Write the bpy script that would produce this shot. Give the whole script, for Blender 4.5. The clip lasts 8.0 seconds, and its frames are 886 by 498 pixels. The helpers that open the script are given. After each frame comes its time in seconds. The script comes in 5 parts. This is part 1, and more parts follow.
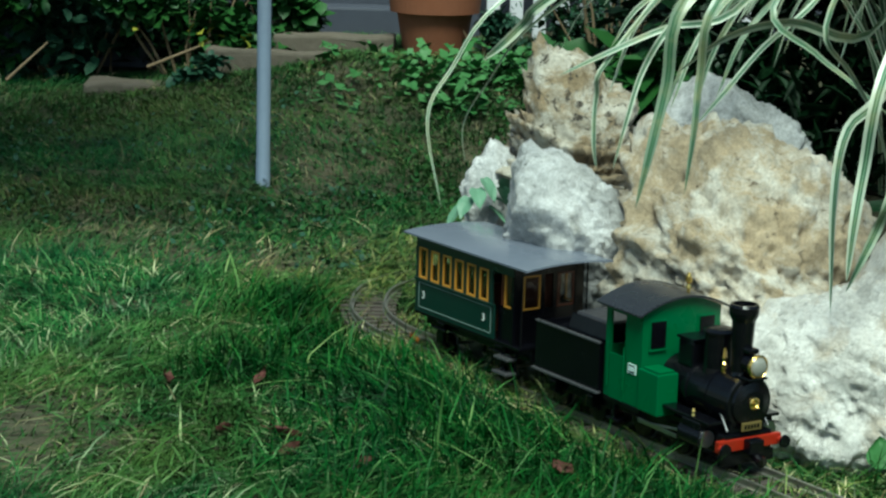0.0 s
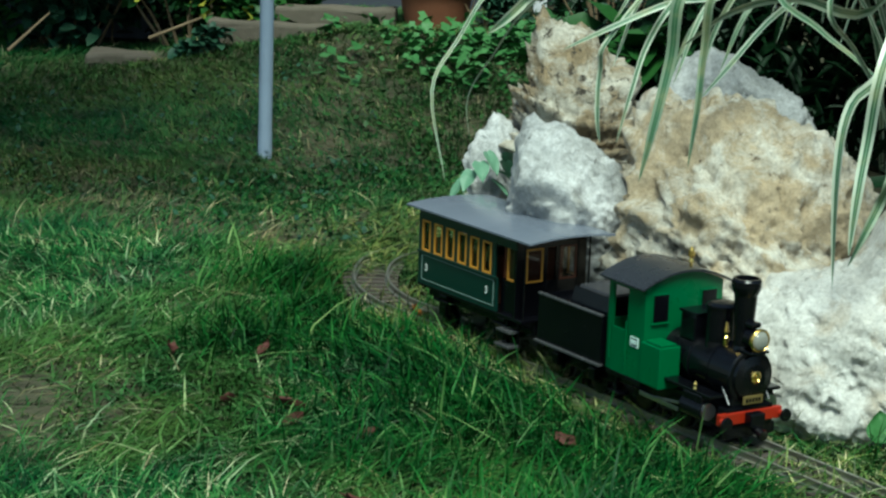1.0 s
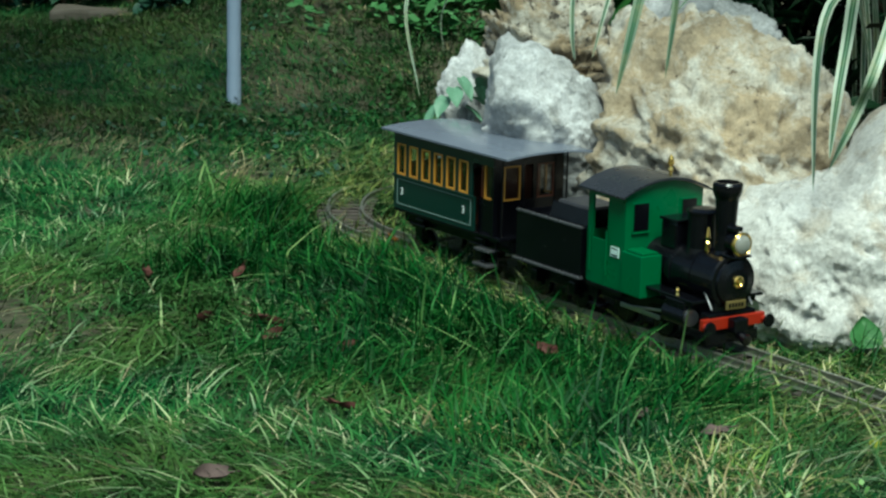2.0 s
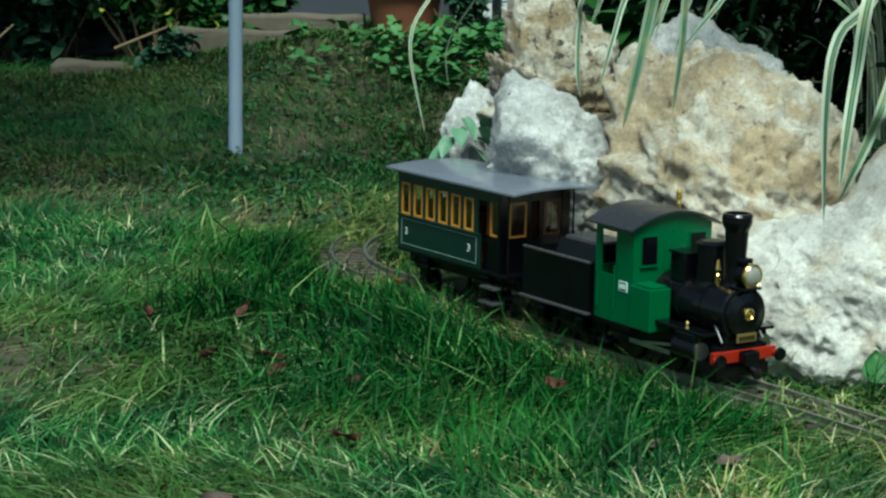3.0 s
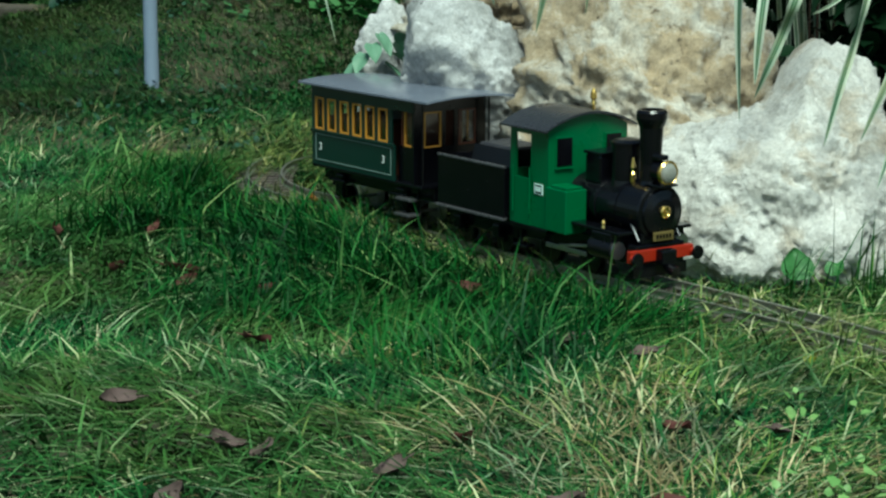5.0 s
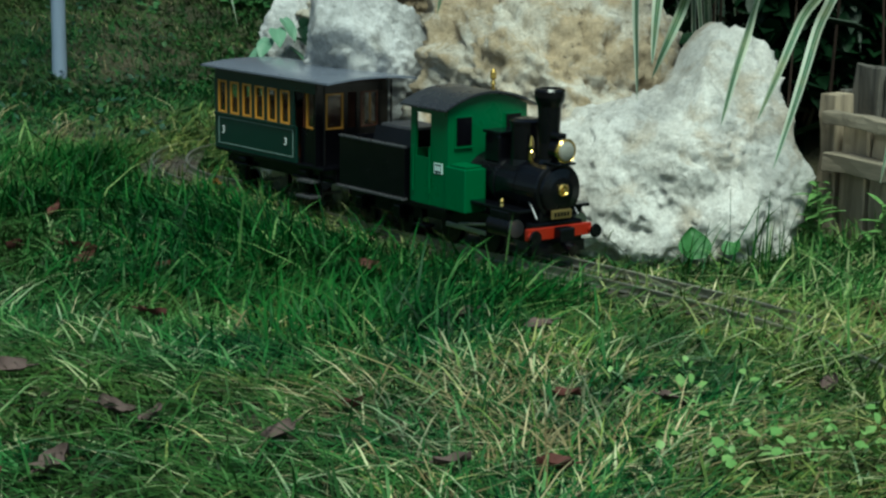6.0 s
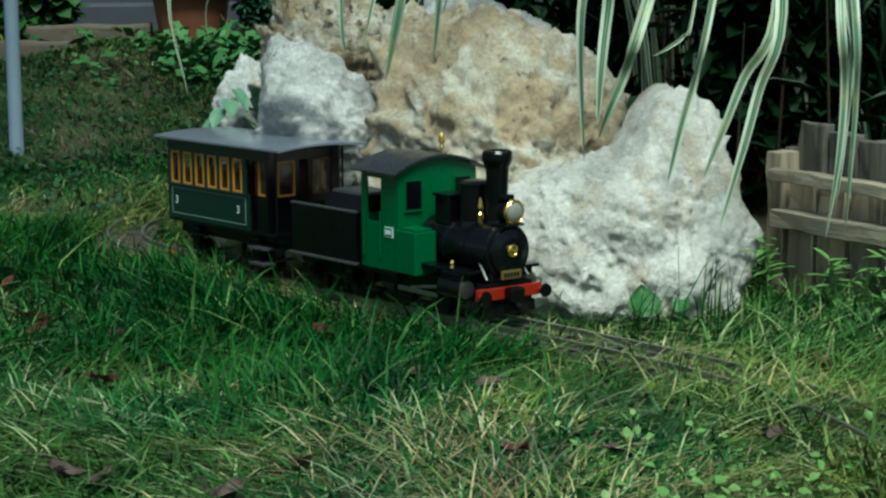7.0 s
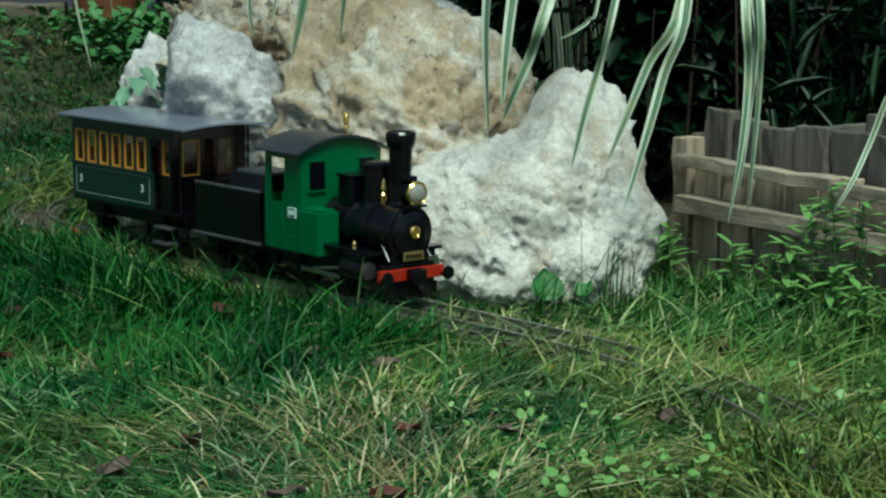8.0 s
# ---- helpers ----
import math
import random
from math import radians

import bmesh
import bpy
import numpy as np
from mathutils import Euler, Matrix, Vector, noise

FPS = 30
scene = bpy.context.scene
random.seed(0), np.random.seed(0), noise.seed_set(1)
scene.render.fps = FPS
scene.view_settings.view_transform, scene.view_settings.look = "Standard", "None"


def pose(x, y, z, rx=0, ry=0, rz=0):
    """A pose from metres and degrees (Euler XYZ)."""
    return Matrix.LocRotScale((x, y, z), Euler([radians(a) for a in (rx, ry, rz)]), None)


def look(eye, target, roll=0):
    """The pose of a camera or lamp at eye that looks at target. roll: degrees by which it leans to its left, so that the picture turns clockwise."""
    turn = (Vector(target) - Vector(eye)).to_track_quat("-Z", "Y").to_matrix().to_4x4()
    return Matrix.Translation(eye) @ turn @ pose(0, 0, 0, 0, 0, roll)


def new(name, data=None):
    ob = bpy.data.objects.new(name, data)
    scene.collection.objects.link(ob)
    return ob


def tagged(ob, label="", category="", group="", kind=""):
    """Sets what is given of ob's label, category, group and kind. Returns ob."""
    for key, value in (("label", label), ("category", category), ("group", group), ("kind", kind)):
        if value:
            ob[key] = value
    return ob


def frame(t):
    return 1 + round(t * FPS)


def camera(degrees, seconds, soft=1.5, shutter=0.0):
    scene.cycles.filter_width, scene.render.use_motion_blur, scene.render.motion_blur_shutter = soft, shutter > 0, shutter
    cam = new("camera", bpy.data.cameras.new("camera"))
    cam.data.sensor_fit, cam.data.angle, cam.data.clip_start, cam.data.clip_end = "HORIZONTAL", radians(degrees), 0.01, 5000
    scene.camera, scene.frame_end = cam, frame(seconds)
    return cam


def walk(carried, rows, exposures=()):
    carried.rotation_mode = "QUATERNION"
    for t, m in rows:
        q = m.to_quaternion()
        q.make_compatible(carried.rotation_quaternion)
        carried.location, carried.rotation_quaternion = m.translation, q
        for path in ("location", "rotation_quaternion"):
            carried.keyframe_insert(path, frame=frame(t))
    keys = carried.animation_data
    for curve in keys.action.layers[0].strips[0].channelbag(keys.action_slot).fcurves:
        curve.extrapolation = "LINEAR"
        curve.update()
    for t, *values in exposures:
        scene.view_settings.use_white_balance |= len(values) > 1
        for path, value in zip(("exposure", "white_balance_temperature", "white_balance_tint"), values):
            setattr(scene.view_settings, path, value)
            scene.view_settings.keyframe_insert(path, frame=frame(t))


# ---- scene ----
cam = camera(25, 8.0, soft=2.4)
PATH = [
    (0.0, pose(0.0000, 0.0000, 0.6333, 78.059, -1.563, 0.192)),
    (0.5, pose(-0.0037, -0.0024, 0.6381, 78.257, -1.904, 0.182)),
    (1.0, pose(-0.0083, -0.0100, 0.6342, 77.300, -1.950, 0.162)),
    (1.5, pose(-0.0139, -0.0114, 0.5930, 79.230, -1.787, -0.142)),
    (2.0, pose(-0.0210, -0.0081, 0.5432, 77.244, -1.256, -1.066)),
    (2.2, pose(-0.0181, -0.0021, 0.5321, 77.981, -1.218, -1.010)),
    (3.5, pose(-0.0313, 0.0162, 0.4806, 79.427, -0.723, -1.529)),
    (4.0, pose(-0.0256, 0.0280, 0.4625, 78.608, -0.228, -1.950)),
    (4.2, pose(-0.0213, 0.0298, 0.4548, 78.206, -0.462, -2.053)),
    (5.3, pose(0.0099, 0.0291, 0.4139, 78.604, 0.224, -3.736)),
    (5.5, pose(0.0168, 0.0246, 0.4040, 78.410, 0.315, -4.208)),
    (6.0, pose(0.0242, 0.0171, 0.3954, 78.903, -0.653, -5.222)),
    (6.5, pose(0.0306, 0.0082, 0.3936, 80.933, 0.538, -5.775)),
    (7.0, pose(0.0405, -0.0025, 0.3850, 81.082, 0.367, -6.296)),
    (7.5, pose(0.0555, -0.0025, 0.3867, 80.835, -0.264, -7.264)),
    (8.0, pose(0.0655, 0.0003, 0.3769, 80.761, -0.614, -8.253)),
]
walk(cam, PATH, ((0.0, 0.52, 5950, -18), (5.5, 0.44, 5950, -18), (6.0, 0.20, 5950, -18), (8.0, 0.22, 5950, -18)))

# ---- world, sun ----
world = bpy.data.worlds.new("sky")
scene.world = world
world.use_nodes = True
wn = world.node_tree
sky = wn.nodes.new("ShaderNodeTexSky")
sky.sky_type = "NISHITA"
sky.sun_disc = False
SUN_ELEV, SUN_AZ = 61.0, 177.0
sky.sun_elevation, sky.sun_rotation = radians(SUN_ELEV), radians(SUN_AZ)
sky.air_density, sky.dust_density = 1.0, 2.0
bg = wn.nodes["Background"]
bg.inputs["Strength"].default_value = 0.085
wn.links.new(sky.outputs[0], bg.inputs["Color"])
sun = new("sun", bpy.data.lights.new("sun", "SUN"))
sun.data.energy, sun.data.angle, sun.data.color = 4.2, radians(24), (1.0, 0.96, 0.90)
sun_dir = Vector((math.sin(radians(SUN_AZ)) * math.cos(radians(SUN_ELEV)), math.cos(radians(SUN_AZ)) * math.cos(radians(SUN_ELEV)), math.sin(radians(SUN_ELEV))))
sun.matrix_world = look(sun_dir * 20, (0, 0, 0))


# ---- materials ----
class Nodes:
    """A small wrapper to write node materials."""

    def __init__(self, name, rough=0.6, metal=0.0):
        self.m = bpy.data.materials.new(name)
        self.m.use_nodes = True
        self.t = self.m.node_tree
        self.b = self.t.nodes["Principled BSDF"]
        self.b.inputs["Roughness"].default_value = rough
        self.b.inputs["Metallic"].default_value = metal
        self.co = self.t.nodes.new("ShaderNodeTexCoord").outputs["Object"]

    def set(self, key, value):
        if hasattr(value, "links"):
            self.t.links.new(value, self.b.inputs[key])
        else:
            self.b.inputs[key].default_value = value
        return self

    def link(self, a, b):
        self.t.links.new(a, b)

    def noise(self, scale, detail=4.0, rough=0.6, dist=0.0, co=None):
        n = self.t.nodes.new("ShaderNodeTexNoise")
        n.inputs["Scale"].default_value, n.inputs["Detail"].default_value = scale, detail
        n.inputs["Roughness"].default_value, n.inputs["Distortion"].default_value = rough, dist
        self.link(co or self.co, n.inputs["Vector"])
        return n.outputs["Fac"]

    def voronoi(self, scale, feature="F1"):
        n = self.t.nodes.new("ShaderNodeTexVoronoi")
        n.feature = feature
        n.inputs["Scale"].default_value = scale
        self.link(self.co, n.inputs["Vector"])
        return n.outputs["Distance"]

    def ramp(self, fac, *stops):
        n = self.t.nodes.new("ShaderNodeValToRGB")
        el = n.color_ramp.elements
        while len(el) < len(stops):
            el.new(0.5)
        for e, (p, c) in zip(el, stops):
            e.position = p
            e.color = (*c, 1) if len(c) == 3 else c
        self.link(fac, n.inputs["Fac"])
        return n.outputs["Color"]

    def mix(self, fac, a, b, mode="MIX"):
        n = self.t.nodes.new("ShaderNodeMix")
        n.data_type, n.blend_type = "RGBA", mode
        for key, v in (("Factor", fac), ("A", a), ("B", b)):
            s = [i for i in n.inputs if i.name == key and (i.type == "RGBA" or key == "Factor")][0]
            if hasattr(v, "links"):
                self.link(v, s)
            elif key == "Factor":
                s.default_value = v
            else:
                s.default_value = (*v, 1)
        return [o for o in n.outputs if o.type == "RGBA"][0]

    def bump(self, height, strength=0.4, distance=0.002):
        n = self.t.nodes.new("ShaderNodeBump")
        n.inputs["Strength"].default_value, n.inputs["Distance"].default_value = strength, distance
        self.link(height, n.inputs["Height"])
        self.link(n.outputs["Normal"], self.b.inputs["Normal"])
        return self

    def island(self):
        return self.t.nodes.new("ShaderNodeNewGeometry").outputs["Random Per Island"]

    def random(self):
        return self.t.nodes.new("ShaderNodeObjectInfo").outputs["Random"]

    def world(self):
        return self.t.nodes.new("ShaderNodeNewGeometry").outputs["Position"]

    def uv(self):
        n = self.t.nodes.new("ShaderNodeSeparateXYZ")
        self.link(self.t.nodes.new("ShaderNodeTexCoord").outputs["UV"], n.inputs[0])
        return n.outputs[0], n.outputs[1]


def plain(name, a, b=None, rough=0.5, metal=0.0, scale=60.0, bump=0.15, depth=0.0006, spec=0.5):
    """A surface of one material with two scales of variation and fine relief."""
    b = b or tuple(c * 0.65 for c in a)
    n = Nodes(name, rough, metal)
    big, fine = n.noise(scale * 0.25, 3), n.noise(scale * 3, 4)
    n.set("Base Color", n.mix(fine, n.ramp(big, (0.3, a), (0.7, b)), a))
    n.set("Roughness", n.ramp(n.noise(scale, 3), (0.3, (rough * 0.8,) * 3), (0.7, (min(1, rough * 1.25),) * 3)))
    n.set("Specular IOR Level", spec)
    return n.bump(n.noise(scale * 2, 5), bump, depth).m


def stone(name, light, mid, tan, dark, tan_amount, scale=1.0, pit=0.31, grime=0.0):
    """Broken limestone: mottled pale and mid tones, ochre stains, grime in patches, pits, hairline cracks, crystal glints."""
    n = Nodes(name, 0.85)
    base = n.ramp(n.noise(17 * scale, 9, 0.68, 0.4), (0.38, mid), (0.56, light))
    stain = n.ramp(n.noise(10 * scale, 8, 0.66, 0.5), (0.60 - tan_amount, (0, 0, 0)), (0.70 - tan_amount, (0.85, 0.85, 0.85)))
    base = n.mix(stain, base, tan)
    if grime:
        patch = n.ramp(n.noise(9, 8, 0.7, 0.6), (0.62 - grime, (0, 0, 0)), (0.74 - grime, (0.8, 0.8, 0.8)))
        base = n.mix(patch, base, tuple(0.45 * c for c in mid))
    pits = n.ramp(n.noise(34 * scale, 8, 0.68, 0.4), (pit, (1, 1, 1)), (pit + 0.07, (0, 0, 0)))
    base = n.mix(pits, base, dark)
    cracks = n.ramp(n.noise(42 * scale, 9, 0.75, 1.2), (0.488, (0, 0, 0)), (0.5, (0.5, 0.5, 0.5)), (0.512, (0, 0, 0)))
    base = n.mix(cracks, base, dark)
    speck = n.ramp(n.noise(230, 6, 0.75), (0.36, (0.66, 0.66, 0.65)), (0.58, (1, 1, 1)))
    n.set("Base Color", n.mix(0.8, base, speck, "MULTIPLY"))
    h = n.mix(0.5, n.noise(46 * scale, 9, 0.68, 0.8), n.noise(130, 8, 0.75, 1.0))
    n.set("Roughness", n.ramp(n.noise(90, 6, 0.7), (0.40, (0.30, 0.30, 0.30)), (0.56, (0.85, 0.85, 0.85))))
    return n.bump(h, 1.0, 0.010).m


def wood(name, a, b, stretch):
    """Weathered boards with grain drawn out along one axis."""
    n = Nodes(name, 0.85)
    mp = n.t.nodes.new("ShaderNodeMapping")
    mp.inputs["Scale"].default_value = stretch
    n.link(n.co, mp.inputs["Vector"])
    g = n.noise(60, 6, 0.7, 0.5, mp.outputs[0])
    rnd = n.ramp(n.random(), (0.0, (0.65, 0.65, 0.65)), (1.0, (1.1, 1.1, 1.1)))
    c = n.ramp(g, (0.3, b), (0.45, tuple((p + q) / 2 for p, q in zip(a, b))), (0.7, a))
    c = n.mix(n.ramp(n.noise(18, 5), (0.55, (0, 0, 0)), (0.7, (0.7, 0.7, 0.7))), c, b)
    n.set("Base Color", n.mix(1.0, c, rnd, "MULTIPLY"))
    return n.bump(g, 0.8, 0.004).m


M_STONE_GREY = stone("grey_limestone", (0.66, 0.655, 0.655), (0.40, 0.40, 0.395), (0.36, 0.33, 0.26), (0.10, 0.10, 0.09), 0.02, 1.0, 0.31, 0.10)
M_STONE_TAN = stone("tan_limestone", (0.72, 0.675, 0.59), (0.52, 0.45, 0.35), (0.46, 0.345, 0.205), (0.14, 0.10, 0.06), 0.16, 1.4, 0.33, 0.04)
M_STONE_WHITE = stone("white_limestone", (0.82, 0.795, 0.75), (0.68, 0.65, 0.60), (0.52, 0.44, 0.34), (0.30, 0.27, 0.22), 0.09, 1.2, 0.26)
M_STONE_PEAK = stone("weathered_limestone", (0.62, 0.58, 0.50), (0.38, 0.33, 0.25), (0.26, 0.18, 0.085), (0.04, 0.03, 0.02), 0.14, 1.6, 0.385, 0.10)


def soil_material():
    n = Nodes("soil", 0.95)
    c = n.ramp(n.noise(6, 6, 0.65), (0.3, (0.022, 0.020, 0.010)), (0.5, (0.035, 0.042, 0.014)), (0.72, (0.13, 0.10, 0.06)))
    n.set("Base Color", n.mix(n.noise(120, 5), c, (0.06, 0.05, 0.03)))
    return n.bump(n.noise(90, 6), 0.8, 0.01).m


def grass_material(name, stops, dry):
    n = Nodes(name, 0.55)
    c = n.ramp(n.island(), *stops)
    patch = n.ramp(n.noise(2.6, 4, 0.6, 0.4, n.world()), (0.42, (0, 0, 0)), (0.66, (1, 1, 1)))
    c = n.mix(n.mix(0.6, (0, 0, 0), patch), c, dry)
    mats = n.ramp(n.noise(9, 4, 0.6, 0.5, n.world()), (0.36, (0.26, 0.44, 0.46)), (0.50, (0.8, 0.85, 0.8)), (0.66, (1.15, 1.1, 1.0)))
    c = n.mix(0.85, c, mats, "MULTIPLY")
    n.set("Base Color", c)
    n.set("Subsurface Weight", 0.0)
    n.set("Specular IOR Level", 0.12)
    return n.m


M_SOIL = soil_material()
M_GRASS = grass_material("lawn_grass", ((0.0, (0.003, 0.020, 0.005)), (0.40, (0.010, 0.062, 0.014)), (0.68, (0.024, 0.105, 0.024)), (0.90, (0.10, 0.20, 0.070)), (1.0, (0.42, 0.43, 0.27))), (0.085, 0.125, 0.026))
M_GRASS_FAR = grass_material("far_lawn_grass", ((0.0, (0.008, 0.045, 0.012)), (0.45, (0.018, 0.092, 0.024)), (0.8, (0.044, 0.150, 0.040)), (1.0, (0.14, 0.20, 0.07))), (0.10, 0.135, 0.038))
M_DARK_GRASS = grass_material("tall_grass", ((0.0, (0.002, 0.020, 0.003)), (0.55, (0.007, 0.060, 0.009)), (0.88, (0.030, 0.12, 0.022)), (1.0, (0.17, 0.24, 0.09))), (0.016, 0.080, 0.010))
M_MOSSY = grass_material("mossy_grass", ((0.0, (0.008, 0.035, 0.006)), (0.35, (0.06, 0.14, 0.025)), (0.72, (0.19, 0.24, 0.07)), (0.90, (0.38, 0.36, 0.18)), (1.0, (0.56, 0.50, 0.32))), (0.22, 0.20, 0.06))
M_FRESH = grass_material("fresh_grass", ((0.0, (0.010, 0.045, 0.008)), (0.5, (0.045, 0.14, 0.03)), (0.85, (0.17, 0.28, 0.09)), (1.0, (0.42, 0.42, 0.22))), (0.13, 0.19, 0.045))
M_STRAW = grass_material("dry_grass", ((0.0, (0.10, 0.075, 0.035)), (0.6, (0.26, 0.21, 0.115)), (1.0, (0.48, 0.43, 0.28))), (0.22, 0.18, 0.09))


def leaf_material(name, a, b, rough=0.45, island=True):
    n = Nodes(name, rough)
    v = n.ramp(n.island() if island else n.noise(40, 3), (0.0, a), (1.0, b))
    n.set("Base Color", n.mix(n.noise(160, 4), v, tuple(c * 0.7 for c in a)))
    n.set("Specular IOR Level", 0.2)
    return n.bump(n.noise(220, 3), 0.3, 0.001).m


M_LEAF = leaf_material("green_leaf", (0.012, 0.050, 0.010), (0.040, 0.12, 0.025))
M_WEED = leaf_material("fresh_leaf", (0.10, 0.22, 0.055), (0.25, 0.38, 0.13))
M_COVER = leaf_material("ground_cover_leaf", (0.035, 0.12, 0.03), (0.10, 0.22, 0.08))
M_LINE = plain("dim_lining", (0.16, 0.22, 0.20), (0.10, 0.15, 0.13), 0.5, 0, 60, 0.05)
# near-black green: the shade under overhanging foliage is put into this leaf colour
M_LEAF_SHADE = leaf_material("shade_dark_leaf", (0.004, 0.018, 0.006), (0.014, 0.046, 0.015))
M_LEAF_BLUE = leaf_material("bluish_leaf", (0.015, 0.05, 0.03), (0.05, 0.11, 0.06))
M_LEAF_PALE = leaf_material("pale_leaf", (0.11, 0.22, 0.14), (0.18, 0.29, 0.20))
M_LEAF_YELLOW = leaf_material("yellow_leaf", (0.22, 0.24, 0.03), (0.32, 0.30, 0.04))
M_LEAF_ORANGE = leaf_material("orange_leaf", (0.40, 0.13, 0.02), (0.50, 0.20, 0.03))
M_LEAF_DEAD = leaf_material("dead_leaf", (0.055, 0.016, 0.014), (0.15, 0.06, 0.045), 0.7, False)
M_LEAF_GREY = leaf_material("withered_leaf", (0.07, 0.05, 0.045), (0.17, 0.11, 0.10), 0.8, False)
M_PETAL = leaf_material("white_petal", (0.55, 0.58, 0.55), (0.8, 0.82, 0.78), 0.6)
# brown of dead stalks, darkened to carry the shade they stand in
M_STALK = plain("shade_dark_dead_stalk", (0.035, 0.018, 0.010), rough=0.9)
M_TWIG = plain("dry_twig", (0.20, 0.14, 0.08), rough=0.9)


def striped_material():
    n = Nodes("variegated_blade", 0.4)
    u, v = n.uv()
    c = n.ramp(u, (0.0, (0.52, 0.57, 0.46)), (0.26, (0.46, 0.52, 0.41)), (0.31, (0.03, 0.10, 0.045)), (0.44, (0.045, 0.13, 0.06)), (0.5, (0.30, 0.40, 0.27)), (0.56, (0.035, 0.11, 0.05)), (0.69, (0.03, 0.10, 0.045)), (0.74, (0.46, 0.52, 0.41)), (1.0, (0.52, 0.57, 0.46)))
    c = n.mix(n.ramp(n.random(), (0.2, (0, 0, 0)), (1.0, (0.75, 0.75, 0.75))), c, (0.04, 0.10, 0.045))
    n.set("Base Color", n.mix(n.ramp(n.noise(30, 4), (0.45, (0, 0, 0)), (0.8, (0.6, 0.6, 0.6))), c, (0.34, 0.30, 0.14)))
    return n.m


M_BLADE = striped_material()
M_RAIL = plain("weathered_brass_rail", (0.34, 0.33, 0.29), (0.16, 0.15, 0.13), 0.36, 0.8, 90)
M_TIE = plain("dark_brown_sleeper", (0.04, 0.03, 0.025), (0.09, 0.075, 0.06), 0.8, 0, 90)
M_POLE = plain("grey_blue_painted_steel", (0.30, 0.36, 0.47), (0.24, 0.29, 0.39), 0.45, 0.0, 40)
M_TERRACOTTA = plain("terracotta", (0.19, 0.065, 0.028), (0.11, 0.04, 0.02), 0.8, 0, 14, 0.4)
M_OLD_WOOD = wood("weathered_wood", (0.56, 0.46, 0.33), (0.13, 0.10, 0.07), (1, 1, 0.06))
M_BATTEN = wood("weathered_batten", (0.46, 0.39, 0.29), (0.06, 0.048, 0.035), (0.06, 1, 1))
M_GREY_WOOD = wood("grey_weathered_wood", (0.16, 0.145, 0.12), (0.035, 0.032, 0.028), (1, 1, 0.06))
# concrete tone darkened all over for the shade on the slabs' front faces
M_SLAB = plain("concrete_edging_shaded", (0.105, 0.086, 0.064), (0.040, 0.033, 0.024), 0.9, 0, 30, 0.6, 0.003)
M_WALL = plain("dark_slate_boarding", (0.04, 0.045, 0.065), (0.02, 0.023, 0.033), 0.7, 0, 12)
M_WHITE_SLAT = plain("white_painted_wood", (0.62, 0.62, 0.66), (0.42, 0.42, 0.46), 0.6, 0, 30)

M_GREEN = plain("green_enamel", (0.004, 0.085, 0.026), (0.0035, 0.072, 0.021), 0.30, 0, 20, 0.05)
M_DARK_GREEN = plain("dark_green_enamel", (0.004, 0.022, 0.017), (0.003, 0.018, 0.014), 0.32, 0, 20, 0.05)
M_BLACK = plain("black_plastic", (0.0016, 0.0017, 0.0028), (0.003, 0.003, 0.0045), 0.22, 0, 60, 0.1, spec=0.32)
# dark roof whose base is lightened blue-grey to add the sky's reflection
M_ROOF = plain("roof_with_sky_sheen", (0.13, 0.145, 0.185), (0.08, 0.092, 0.122), 0.20, 0, 30, 0.08)
M_CAB_ROOF = plain("black_cab_roof", (0.018, 0.020, 0.026), (0.012, 0.013, 0.018), 0.30, 0, 30, 0.08)
M_EDGE = plain("worn_black_edge", (0.08, 0.08, 0.085), (0.03, 0.03, 0.034), 0.28, 0.3, 70, 0.1)
M_RED = plain("red_enamel", (0.25, 0.014, 0.004), (0.15, 0.009, 0.003), 0.35, 0, 30, 0.05)
M_BRASS = plain("brass", (0.75, 0.52, 0.16), (0.55, 0.36, 0.10), 0.22, 1.0, 80, 0.05)
M_STEEL = plain("steel", (0.45, 0.45, 0.45), (0.3, 0.3, 0.3), 0.35, 1.0, 80, 0.05)
M_YELLOW = plain("yellow_frame", (0.48, 0.22, 0.028), (0.38, 0.17, 0.02), 0.45, 0, 50, 0.05)
M_BROWN = plain("brown_interior", (0.09, 0.022, 0.008), (0.05, 0.012, 0.005), 0.5, 0, 50, 0.1)
M_COAL = plain("coal", (0.02, 0.02, 0.024), (0.05, 0.05, 0.055), 0.35, 0, 120, 0.8, 0.002)
M_WHITE = plain("white_print", (0.72, 0.74, 0.72), (0.6, 0.62, 0.6), 0.5, 0, 60, 0.05)
M_SIGN = plain("brass_sign", (0.20, 0.15, 0.05), (0.12, 0.09, 0.03), 0.5, 0.6, 60, 0.1)
M_CREAM = plain("cream_print", (0.58, 0.72, 0.68), (0.5, 0.64, 0.6), 0.5, 0, 60, 0.05)


def glass_material(name, tint, rough=0.03):
    n = Nodes(name, rough)
    n.set("Base Color", (*tint, 1))
    n.set("Transmission Weight", 1.0)
    n.set("IOR", 1.45)
    return n.m


M_LENS = plain("frosted_lens", (0.24, 0.24, 0.21), (0.14, 0.14, 0.12), 0.06, 0, 200, 0.1)
M_GLASS = glass_material("window_glass", (0.9, 0.9, 0.88))


# ---- mesh helpers ----
def ob_from(name, bm, material, parent=None, label="", smooth=False):
    me = bpy.data.meshes.new(name)
    bm.to_mesh(me)
    bm.free()
    me.materials.append(material)
    if smooth:
        me.shade_smooth()
    ob = new(name, me)
    ob.parent = parent
    if label:
        ob["label"] = label
    return ob


def part(name, bm, material, parent, label="", smooth=False):
    return ob_from(name, bm, material, parent, label, smooth)


